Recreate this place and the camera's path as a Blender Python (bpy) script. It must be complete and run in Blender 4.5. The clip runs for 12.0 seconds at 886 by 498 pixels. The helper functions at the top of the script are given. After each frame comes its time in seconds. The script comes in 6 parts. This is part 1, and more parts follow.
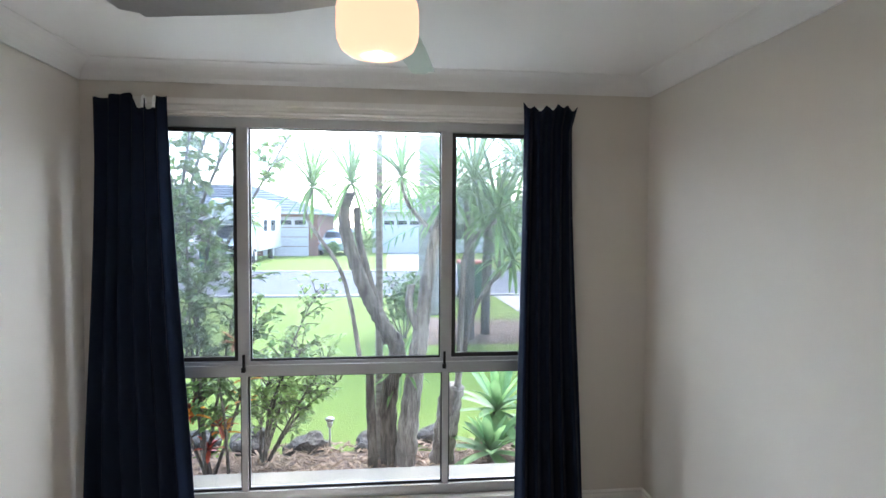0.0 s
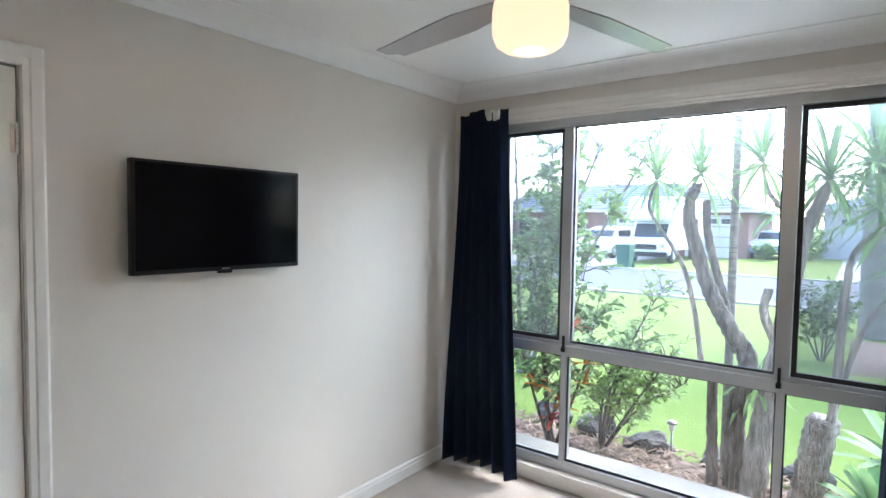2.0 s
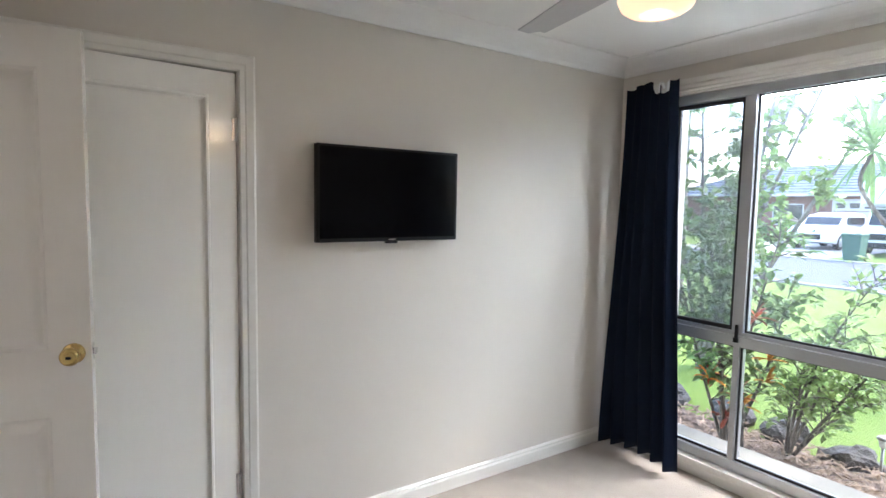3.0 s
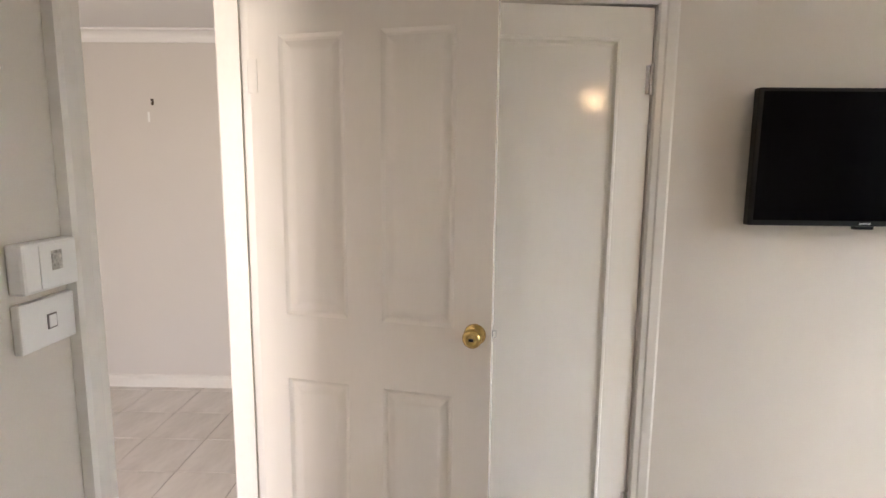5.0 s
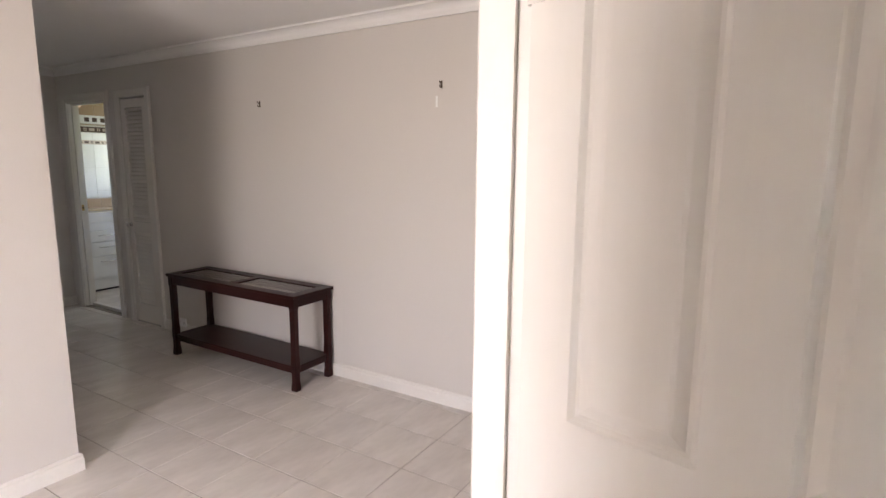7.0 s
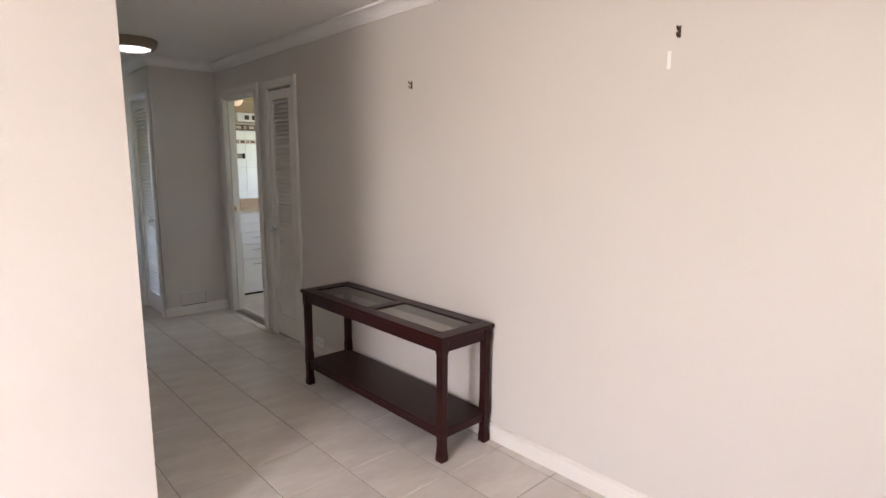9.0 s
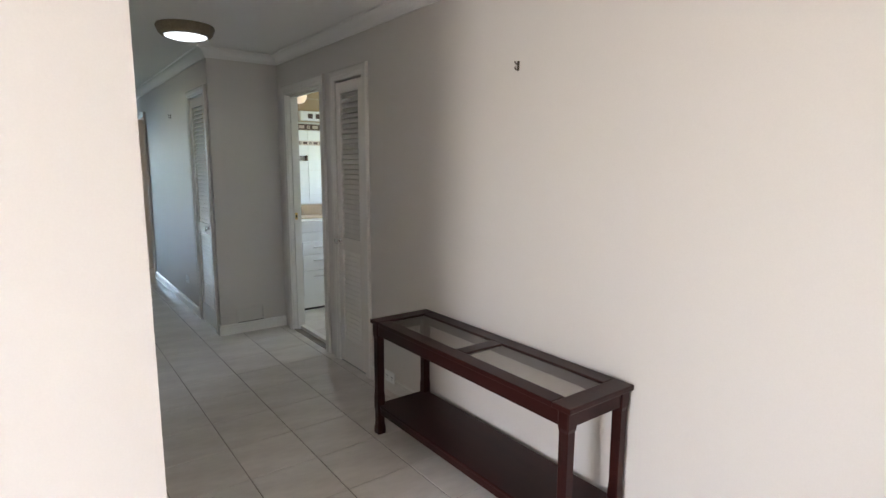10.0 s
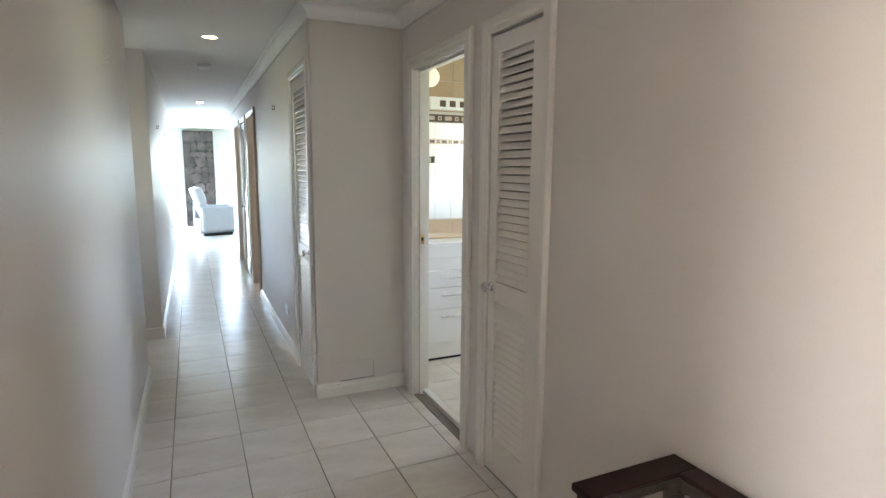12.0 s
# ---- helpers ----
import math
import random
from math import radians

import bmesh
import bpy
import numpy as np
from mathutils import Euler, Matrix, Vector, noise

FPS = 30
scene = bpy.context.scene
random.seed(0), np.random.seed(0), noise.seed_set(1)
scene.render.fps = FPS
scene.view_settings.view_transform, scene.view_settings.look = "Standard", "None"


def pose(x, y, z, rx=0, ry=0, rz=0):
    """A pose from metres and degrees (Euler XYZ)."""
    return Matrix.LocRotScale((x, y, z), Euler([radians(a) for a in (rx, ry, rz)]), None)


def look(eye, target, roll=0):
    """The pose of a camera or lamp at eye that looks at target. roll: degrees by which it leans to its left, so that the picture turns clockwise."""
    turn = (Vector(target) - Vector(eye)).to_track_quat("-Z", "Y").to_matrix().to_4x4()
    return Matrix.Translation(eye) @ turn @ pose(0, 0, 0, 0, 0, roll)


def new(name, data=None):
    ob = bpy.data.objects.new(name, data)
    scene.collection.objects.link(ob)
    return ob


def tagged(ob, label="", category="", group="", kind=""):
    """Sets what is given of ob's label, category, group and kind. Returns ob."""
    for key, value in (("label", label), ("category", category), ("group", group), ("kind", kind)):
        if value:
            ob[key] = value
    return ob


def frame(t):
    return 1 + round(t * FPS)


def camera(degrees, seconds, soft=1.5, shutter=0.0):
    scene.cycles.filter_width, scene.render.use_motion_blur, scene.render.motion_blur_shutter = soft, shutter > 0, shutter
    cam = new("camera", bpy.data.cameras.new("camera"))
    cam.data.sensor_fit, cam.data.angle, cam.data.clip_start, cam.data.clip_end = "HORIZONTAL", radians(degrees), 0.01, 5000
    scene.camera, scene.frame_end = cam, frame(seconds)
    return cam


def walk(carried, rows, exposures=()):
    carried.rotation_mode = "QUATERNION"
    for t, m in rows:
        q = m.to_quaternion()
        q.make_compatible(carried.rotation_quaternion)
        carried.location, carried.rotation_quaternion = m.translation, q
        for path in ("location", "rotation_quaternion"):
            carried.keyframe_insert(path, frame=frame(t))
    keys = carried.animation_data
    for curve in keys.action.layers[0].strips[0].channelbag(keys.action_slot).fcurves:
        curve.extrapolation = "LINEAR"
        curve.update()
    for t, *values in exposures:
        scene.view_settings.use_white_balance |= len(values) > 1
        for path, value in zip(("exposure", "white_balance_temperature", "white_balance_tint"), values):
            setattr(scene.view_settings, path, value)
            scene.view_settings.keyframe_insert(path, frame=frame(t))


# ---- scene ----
cam = camera(78.2, 12.0)
PATH = [
    (0, (1.563, -2.989, 1.604), (1.769, -1.001, 1.523), 0.3),
    (0.5, (1.736, -2.961, 1.604), (1.547, -0.972, 1.524), 0.4),
    (1, (1.902, -2.978, 1.583), (1.351, -1.057, 1.507), 0.3),
    (1.5, (2.039, -2.959, 1.569), (1.14, -1.174, 1.485), 0.6),
    (2, (2.154, -2.948, 1.569), (0.944, -1.359, 1.469), 0.9),
    (2.5, (2.257, -2.922, 1.555), (0.794, -1.564, 1.425), 1.0),
    (3, (2.326, -2.915, 1.529), (0.668, -1.809, 1.366), 1.0),
    (3.5, (2.289, -2.935, 1.513), (0.486, -2.093, 1.314), 1.0),
    (5.5, (1.637, -3.02, 1.52), (-0.313, -3.349, 1.218), 0.5),
    (6, (1.432, -3.041, 1.514), (-0.451, -3.641, 1.203), 0.6),
    (6.5, (1.197, -3.163, 1.501), (-0.592, -4.001, 1.188), 0.6),
    (7, (0.993, -3.272, 1.49), (-0.693, -4.302, 1.18), 0.4),
    (9, (0.285, -4.023, 1.462), (-1.055, -5.475, 1.151), 0.2),
    (9.5, (0.139, -4.353, 1.46), (-1.127, -5.871, 1.153), 0.3),
    (10, (0.006, -4.702, 1.463), (-1.18, -6.284, 1.161), 0.3),
    (10.5, (-0.164, -5.053, 1.459), (-1.249, -6.706, 1.158), 0.4),
    (11, (-0.276, -5.403, 1.453), (-1.259, -7.119, 1.153), 0.4),
    (11.5, (-0.394, -5.777, 1.457), (-1.29, -7.54, 1.159), 0.3),
    (12, (-0.522, -6.151, 1.46), (-1.35, -7.948, 1.167), 0.4),
]
walk(cam, [(t, look(eye, target, roll)) for t, eye, target, roll in PATH],
     exposures=[(0, 3.3, 6000, 12), (2.0, 3.5, 5850, 12), (3.5, 3.5, 6350, 15), (5.5, 3.8, 6900, 19), (7.0, 3.85, 6600, 21), (9.0, 4.28, 6650, 21), (9.6, 4.35, 6200, 15), (11, 4.52, 6250, 13), (12, 4.98, 6600, 16)])


# ---- world and large lights ----
world = bpy.data.worlds.new("overcast_sky")
scene.world = world
world.use_nodes = True
wt = world.node_tree
wt.nodes.clear()
sky = wt.nodes.new("ShaderNodeTexSky")
sky.sky_type = "NISHITA"
sky.sun_disc = False
sky.sun_elevation = radians(48)
sky.sun_rotation = radians(20)
sky.air_density, sky.dust_density, sky.ozone_density = 1.0, 1.5, 2.0
hsv = wt.nodes.new("ShaderNodeHueSaturation")
hsv.inputs["Saturation"].default_value = 0.95
bgn = wt.nodes.new("ShaderNodeBackground")
bgn.inputs["Strength"].default_value = 0.15
wo = wt.nodes.new("ShaderNodeOutputWorld")
wt.links.new(sky.outputs[0], hsv.inputs["Color"])
wt.links.new(hsv.outputs[0], bgn.inputs[0])
wt.links.new(bgn.outputs[0], wo.inputs[0])

sun = new("sun", bpy.data.lights.new("sun", "SUN"))
sun.data.energy, sun.data.angle, sun.data.color = 0.65, radians(14), (1.0, 0.96, 0.9)
sun.matrix_world = look((8, 20, 24), (0, 0, 0))


def area_lamp(name, place, target, w, h, energy, colour):
    ob = new(name, bpy.data.lights.new(name, "AREA"))
    ob.data.shape, ob.data.size, ob.data.size_y = "RECTANGLE", w, h
    ob.data.energy, ob.data.color = energy, colour
    ob.matrix_world = look(place, target)
    return ob


# hidden lamp added to brighten the bedroom, under its window lintel outside the glass
area_lamp("lintel_fill_lamp", (1.385, 0.165, 2.178), (1.385, -0.5, 1.62), 2.05, 0.10, 8.0, (0.86, 0.95, 1.0))
# area lamps standing in for daylight, most of them out of view
X_PASS = 1.02
area_lamp("entry_daylight", (2.83, -4.30, 1.2), (0, -4.30, 1.15), 0.80, 1.95, 4.8, (1.0, 0.91, 0.86))
# lamp added in an invented opening of the living room's side wall
area_lamp("living_fill_lamp", (4.15, -18.8, 1.2), (0, -18.8, 1.15), 3.4, 2.0, 5.0, (0.58, 0.83, 1.0))
# lamp panels added in the far living windows, seen as their white glare
area_lamp("living_window_lamp_a", (0.85, -21.16, 1.1), (0.85, 0, 1.1), 2.0, 1.95, 4.5, (0.56, 0.82, 1.0))
area_lamp("living_window_lamp_b", (-2.4, -21.16, 1.37), (-2.4, 0, 1.37), 2.3, 1.4, 3.8, (0.56, 0.82, 1.0))
# lamp added at the hidden passage end to brighten the far hall
area_lamp("passage_fill_lamp", (X_PASS, -10.78, 1.4), (X_PASS - 1, -10.78, 1.35), 0.4, 0.9, 0.10, (0.78, 0.90, 1.0))
# added lamps that brighten the side rooms; no window opens behind them
area_lamp("side_room_fill_lamp", (-2.96, -12.78, 1.5), (0, -12.78, 1.3), 0.9, 1.0, 0.45, (1.0, 0.95, 0.86))
area_lamp("side_room_fill_lamp", (-2.96, -14.98, 1.5), (0, -14.98, 1.3), 0.9, 1.0, 0.45, (1.0, 0.95, 0.86))
# lamp added to brighten the bathroom, where no window is known
area_lamp("bath_fill_lamp", (-3.98, -9.3, 1.6), (-2.6, -9.4, 1.3), 1.0, 0.9, 0.42, (1.0, 0.97, 0.92))

# point lamp added just below the fan's shade, for a glint on the closet
fan_glint_lamp = new("fan_glint_lamp", bpy.data.lights.new("fan_glint_lamp", "POINT"))
fan_glint_lamp.data.energy, fan_glint_lamp.data.color, fan_glint_lamp.data.shadow_soft_size = 0.38, (1.0, 0.68, 0.36), 0.002
fan_glint_lamp.location = (1.544, -1.835, 1.950)

# ---- materials ----


def material(name, colour, rough=0.6, metal=0.0, vary=0.08, scale=3.0, fine=60.0, bump=0.15, spec=0.5, second=None,
             amount=0.35, coat=0.0, sheen=0.0, random_piece=0.0, stretch=(1, 1, 1), depth=0.004):
    m = bpy.data.materials.new(name)
    m.use_nodes = True
    nt = m.node_tree
    b = nt.nodes["Principled BSDF"]
    b.inputs["Roughness"].default_value = rough
    b.inputs["Metallic"].default_value = metal
    b.inputs["Specular IOR Level"].default_value = spec
    b.inputs["Coat Weight"].default_value = coat
    b.inputs["Coat Roughness"].default_value = 0.12
    b.inputs["Sheen Weight"].default_value = sheen
    tc = nt.nodes.new("ShaderNodeTexCoord")
    mp = nt.nodes.new("ShaderNodeMapping")
    mp.inputs["Scale"].default_value = stretch
    nt.links.new(tc.outputs["Object"], mp.inputs[0])
    n1 = nt.nodes.new("ShaderNodeTexNoise")
    n1.inputs["Scale"].default_value, n1.inputs["Detail"].default_value = scale, 5
    n2 = nt.nodes.new("ShaderNodeTexNoise")
    n2.inputs["Scale"].default_value, n2.inputs["Detail"].default_value = fine, 3
    nt.links.new(mp.outputs[0], n1.inputs[0])
    nt.links.new(mp.outputs[0], n2.inputs[0])
    c = Vector(colour)
    d = Vector(second) if second else c * 0.72
    ramp = nt.nodes.new("ShaderNodeValToRGB")
    ramp.color_ramp.elements[0].position, ramp.color_ramp.elements[1].position = 0.35, 0.68
    ramp.color_ramp.elements[0].color = (0, 0, 0, 1)
    nt.links.new(n1.outputs[0], ramp.inputs[0])
    mix = nt.nodes.new("ShaderNodeMix")
    mix.data_type = "RGBA"
    mix.inputs["A"].default_value = (*c, 1)
    e = c.lerp(d, amount if second else vary * 2)
    mix.inputs["B"].default_value = (*e, 1)
    nt.links.new(ramp.outputs[0], mix.inputs["Factor"])
    mul = nt.nodes.new("ShaderNodeMix")
    mul.data_type, mul.blend_type = "RGBA", "MULTIPLY"
    mul.inputs["Factor"].default_value = min(1.0, vary * 2.5)
    nt.links.new(mix.outputs["Result"], mul.inputs["A"])
    nt.links.new(n2.outputs[0], mul.inputs["B"])
    gain = nt.nodes.new("ShaderNodeHueSaturation")
    gain.inputs["Value"].default_value = 1.0 + min(1.0, vary * 2.5) * 0.5
    nt.links.new(mul.outputs["Result"], gain.inputs["Color"])
    if random_piece:
        info = nt.nodes.new("ShaderNodeObjectInfo")
        mr = nt.nodes.new("ShaderNodeMapRange")
        mr.inputs["To Min"].default_value, mr.inputs["To Max"].default_value = gain.inputs["Value"].default_value - random_piece, gain.inputs["Value"].default_value + random_piece
        nt.links.new(info.outputs["Random"], mr.inputs["Value"])
        nt.links.new(mr.outputs[0], gain.inputs["Value"])
    nt.links.new(gain.outputs[0], b.inputs["Base Color"])
    if bump:
        bp = nt.nodes.new("ShaderNodeBump")
        bp.inputs["Strength"].default_value, bp.inputs["Distance"].default_value = bump, depth
        nt.links.new(n2.outputs[0], bp.inputs["Height"])
        nt.links.new(bp.outputs[0], b.inputs["Normal"])
    return m


def glow(name, colour, strength):
    m = bpy.data.materials.new(name)
    m.use_nodes = True
    b = m.node_tree.nodes["Principled BSDF"]
    b.inputs["Base Color"].default_value = (*colour, 1)
    b.inputs["Emission Color"].default_value = (*colour, 1)
    b.inputs["Emission Strength"].default_value = strength
    return m


def glass(name, colour=(1, 1, 1), rough=0.0):
    m = bpy.data.materials.new(name)
    m.use_nodes = True
    b = m.node_tree.nodes["Principled BSDF"]
    b.inputs["Base Color"].default_value = (*colour, 1)
    b.inputs["Roughness"].default_value = rough
    b.inputs["Transmission Weight"].default_value = 1.0
    b.inputs["IOR"].default_value = 1.45
    return m


M = {}
M["paint"] = material("greige_wall_paint", (0.65, 0.607, 0.545), 0.75, vary=0.03, scale=1.2, fine=220, bump=0.10, depth=0.001, spec=0.3)
M["hallpaint"] = material("warm_grey_hall_paint", (0.625, 0.592, 0.552), 0.46, vary=0.03, scale=1.0, fine=220, bump=0.10, depth=0.001, spec=0.45)
M["ceiling"] = material("white_ceiling_paint", (0.80, 0.79, 0.77), 0.85, vary=0.02, scale=0.9, fine=160, bump=0.08, depth=0.001, spec=0.25)
M["trim"] = material("gloss_white_trim", (0.765, 0.74, 0.69), 0.26, vary=0.03, scale=4, fine=40, bump=0.05, depth=0.002, spec=0.5)
M["door"] = material("gloss_cream_door_paint", (0.775, 0.74, 0.685), 0.20, vary=0.015, scale=3, fine=70, bump=0.02, depth=0.001, stretch=(1, 1, 0.12))
M["closet"] = material("gloss_white_closet_paint", (0.87, 0.845, 0.785), 0.14, vary=0.01, scale=2, fine=60, bump=0.015, depth=0.001, stretch=(1, 1, 0.12))
M["carpet"] = material("beige_carpet", (0.42, 0.365, 0.31), 1.0, vary=0.16, scale=9, fine=420, bump=0.8, depth=0.006, spec=0.05, sheen=0.2)
M["tile"] = material("pale_marble_look_tile", (0.73, 0.69, 0.64), 0.23, vary=0.06, scale=3.2, fine=14, bump=0.03, depth=0.002, second=(0.50, 0.455, 0.41), amount=0.5, random_piece=0.03, stretch=(1, 2.2, 1))
M["grout"] = material("grey_brown_grout", (0.15, 0.135, 0.12), 0.9, vary=0.15, scale=0.9, fine=120, second=(0.42, 0.38, 0.33), amount=0.9)
M["slab"] = material("plain_concrete_slab", (0.34, 0.33, 0.31), 0.9, vary=0.08, scale=1.5, fine=80, bump=0.2)
M["alu"] = material("satin_aluminium", (0.46, 0.47, 0.48), 0.38, metal=0.75, vary=0.05, scale=6, fine=200, bump=0.03, stretch=(0.1, 1, 1))
M["rubber"] = material("black_rubber_seal", (0.015, 0.015, 0.016), 0.6, vary=0.1)
M["curtain"] = material("navy_blockout_fabric", (0.007, 0.013, 0.030), 0.85, vary=0.12, scale=3, fine=300, bump=0.3, depth=0.002, sheen=0.03, spec=0.1)
M["chrome"] = material("chrome", (0.75, 0.75, 0.76), 0.12, metal=1.0, vary=0.02, bump=0)
M["brass"] = material("polished_brass", (0.60, 0.43, 0.17), 0.16, metal=1.0, vary=0.05, fine=30, bump=0.02)
M["blackplastic"] = material("black_plastic", (0.006, 0.006, 0.007), 0.35, spec=0.25, vary=0.05, fine=200, bump=0.04)
M["screen"] = material("dark_screen", (0.003, 0.003, 0.004), 0.10, vary=0.02, bump=0, spec=0.06)
M["mahogany"] = material("dark_mahogany_lacquer", (0.030, 0.008, 0.007), 0.32, spec=0.16, vary=0.12, scale=5, fine=30, bump=0.06, second=(0.010, 0.003, 0.003), amount=0.6, stretch=(1, 0.12, 1), coat=0.03)
M["smoked"] = glass("smoked_glass", (0.50, 0.47, 0.45), 0.02)
M["clear"] = glass("window_glass", (0.97, 0.985, 0.98))
# upper panes: a small translucent share imitates hazy glare over the view
M["veiled"] = glass("veiled_window_glass", (0.97, 0.985, 0.98))
nt = M["veiled"].node_tree
veil_, mixer = nt.nodes.new("ShaderNodeBsdfTranslucent"), nt.nodes.new("ShaderNodeMixShader")
veil_.inputs["Color"].default_value = (0.80, 0.88, 0.95, 1)
mixer.inputs[0].default_value = 0.014
nt.links.new(nt.nodes["Principled BSDF"].outputs[0], mixer.inputs[1])
nt.links.new(veil_.outputs[0], mixer.inputs[2])
nt.links.new(mixer.outputs[0], nt.nodes["Material Output"].inputs["Surface"])
M["white"] = material("white_plastic", (0.82, 0.82, 0.80), 0.35, vary=0.02, fine=150, bump=0.02)
M["lampglass"] = glow("opal_lamp_glass", (1.0, 0.565, 0.34), 0.13)
M["ledglow"] = glow("cool_led_diffuser", (0.90, 0.96, 1.0), 0.13)
M["downglow"] = glow("warm_downlight_lens", (1.0, 0.74, 0.42), 2.0)
M["silverfan"] = material("brushed_silver_fan", (0.46, 0.455, 0.46), 0.34, metal=0.45, vary=0.05, scale=5, fine=120, bump=0.03)
M["wicker"] = material("woven_tan_rim", (0.34, 0.28, 0.19), 0.6, vary=0.25, scale=30, fine=120, bump=0.5)

# ---- mesh helpers ----


def part(name, bm, mat, parent=None, label="", smooth=False, bevel=0.0):
    if bevel:
        bmesh.ops.bevel(bm, geom=list(bm.edges), offset=bevel, segments=2, profile=0.6, affect="EDGES", clamp_overlap=True)
    bmesh.ops.recalc_face_normals(bm, faces=list(bm.faces))
    if smooth:
        for f in bm.faces:
            f.smooth = True
    me = bpy.data.meshes.new(name)
    bm.to_mesh(me)
    bm.free()
    me.materials.append(mat)
    ob = new(name, me)
    if parent:
        ob.parent = parent
    if label:
        ob["label"] = label
    return ob


def thing(name, m, label, category, group="", kind=""):
    ob = new(name)
    ob.matrix_world = m
    ob.empty_display_size = 0.1
    return tagged(ob, label, category, group, kind)


def box(x0, y0, z0, x1, y1, z1, bm=None):
    bm = bm or bmesh.new()
    v = [bm.verts.new((x, y, z)) for x in (x0, x1) for y in (y0, y1) for z in (z0, z1)]
    for f in ((0, 1, 3, 2), (4, 6, 7, 5), (0, 4, 5, 1), (2, 3, 7, 6), (0, 2, 6, 4), (1, 5, 7, 3)):
        bm.faces.new([v[i] for i in f])
    return bm


def bevelled(x0, y0, z0, x1, y1, z1, r=0.004, seg=2):
    bm = box(x0, y0, z0, x1, y1, z1)
    bmesh.ops.bevel(bm, geom=list(bm.edges), offset=r, segments=seg, profile=0.6, affect="EDGES", clamp_overlap=True)
    return bm


def join(bm, other, m=None):
    me = bpy.data.meshes.new("tmp")
    other.to_mesh(me)
    other.free()
    if m is not None:
        me.transform(m)
    bm.from_mesh(me)
    bpy.data.meshes.remove(me)
    return bm


def lathe(profile, seg=28, bm=None, m=None):
    """A turned body round z from (radius, height) points."""
    bm = bm or bmesh.new()
    m = m or Matrix()
    rings = []
    for r, z in profile:
        if r < 1e-5:
            rings.append([bm.verts.new(m @ Vector((0, 0, z)))])
        else:
            rings.append([bm.verts.new(m @ Vector((r * math.cos(2 * math.pi * i / seg), r * math.sin(2 * math.pi * i / seg), z))) for i in range(seg)])
    for a, b in zip(rings, rings[1:]):
        for i in range(seg):
            j = (i + 1) % seg
            if len(a) == 1 and len(b) == 1:
                continue
            if len(a) == 1:
                bm.faces.new((a[0], b[i], b[j]))
            elif len(b) == 1:
                bm.faces.new((a[i], b[0], a[j]))
            else:
                bm.faces.new((a[i], b[i], b[j], a[j]))
    return bm


def tube(points, radii, seg=10, bm=None, wobble=0.0, rng=None):
    """A tapered round limb along points."""
    bm = bm or bmesh.new()
    pts = [Vector(p) for p in points]
    rings = []
    side = Vector((1, 0, 0))
    for i, p in enumerate(pts):
        d = (pts[min(i + 1, len(pts) - 1)] - pts[max(i - 1, 0)]).normalized()
        u = (side - d * side.dot(d))
        u = u.normalized() if u.length > 1e-4 else d.orthogonal().normalized()
        side = u
        w = d.cross(u)
        ring = []
        for k in range(seg):
            a = 2 * math.pi * k / seg
            r = radii[i] * (1 + (rng.uniform(-wobble, wobble) if rng else 0))
            ring.append(bm.verts.new(p + u * math.cos(a) * r + w * math.sin(a) * r))
        rings.append(ring)
    for a, b in zip(rings, rings[1:]):
        for k in range(seg):
            j = (k + 1) % seg
            bm.faces.new((a[k], a[j], b[j], b[k]))
    bm.faces.new(rings[0][::-1])
    bm.faces.new(rings[-1])
    return bm


def smooth_path(points, n=6):
    pts = [Vector(p) for p in points]
    out = []
    for i in range(len(pts) - 1):
        p0, p1, p2, p3 = pts[max(i - 1, 0)], pts[i], pts[i + 1], pts[min(i + 2, len(pts) - 1)]
        for k in range(n):
            t = k / n
            out.append(0.5 * ((2 * p1) + (p2 - p0) * t + (2 * p0 - 5 * p1 + 4 * p2 - p3) * t * t + (3 * p1 - p0 - 3 * p2 + p3) * t ** 3))
    out.append(pts[-1])
    return out


def slab_wall(name, axis, a, b, u0, u1, z0, z1, holes, mat, label):
    """A wall between a and b across axis, from u0 to u1 along it, with openings (u0, u1, z0, z1) cut through."""
    us = sorted({u0, u1, *[h[0] for h in holes], *[h[1] for h in holes]})
    zs = sorted({z0, z1, *[h[2] for h in holes], *[h[3] for h in holes]})
    us, zs = [u for u in us if u0 <= u <= u1], [z for z in zs if z0 <= z <= z1]

    def full(i, k):
        if not (0 <= i < len(us) - 1 and 0 <= k < len(zs) - 1):
            return False
        cu, cz = (us[i] + us[i + 1]) / 2, (zs[k] + zs[k + 1]) / 2
        return not any(h[0] < cu < h[1] and h[2] < cz < h[3] for h in holes)

    bm = bmesh.new()
    verts = {}

    def v(s, i, k):
        key = (s, i, k)
        if key not in verts:
            p = (s, us[i], zs[k]) if axis == "x" else (us[i], s, zs[k])
            verts[key] = bm.verts.new(p)
        return verts[key]

    for i in range(len(us) - 1):
        for k in range(len(zs) - 1):
            if not full(i, k):
                continue
            bm.faces.new((v(a, i, k), v(a, i + 1, k), v(a, i + 1, k + 1), v(a, i, k + 1)))
            bm.faces.new((v(b, i, k), v(b, i, k + 1), v(b, i + 1, k + 1), v(b, i + 1, k)))
            for di, dk, p, q in ((-1, 0, (i, k), (i, k + 1)), (1, 0, (i + 1, k), (i + 1, k + 1)), (0, -1, (i, k), (i + 1, k)), (0, 1, (i, k + 1), (i + 1, k + 1))):
                if not full(i + di, k + dk):
                    bm.faces.new((v(a, *p), v(b, *p), v(b, *q), v(a, *q)))
    ob = part(name, bm, mat)
    return tagged(ob, label, "wall", kind="structure")


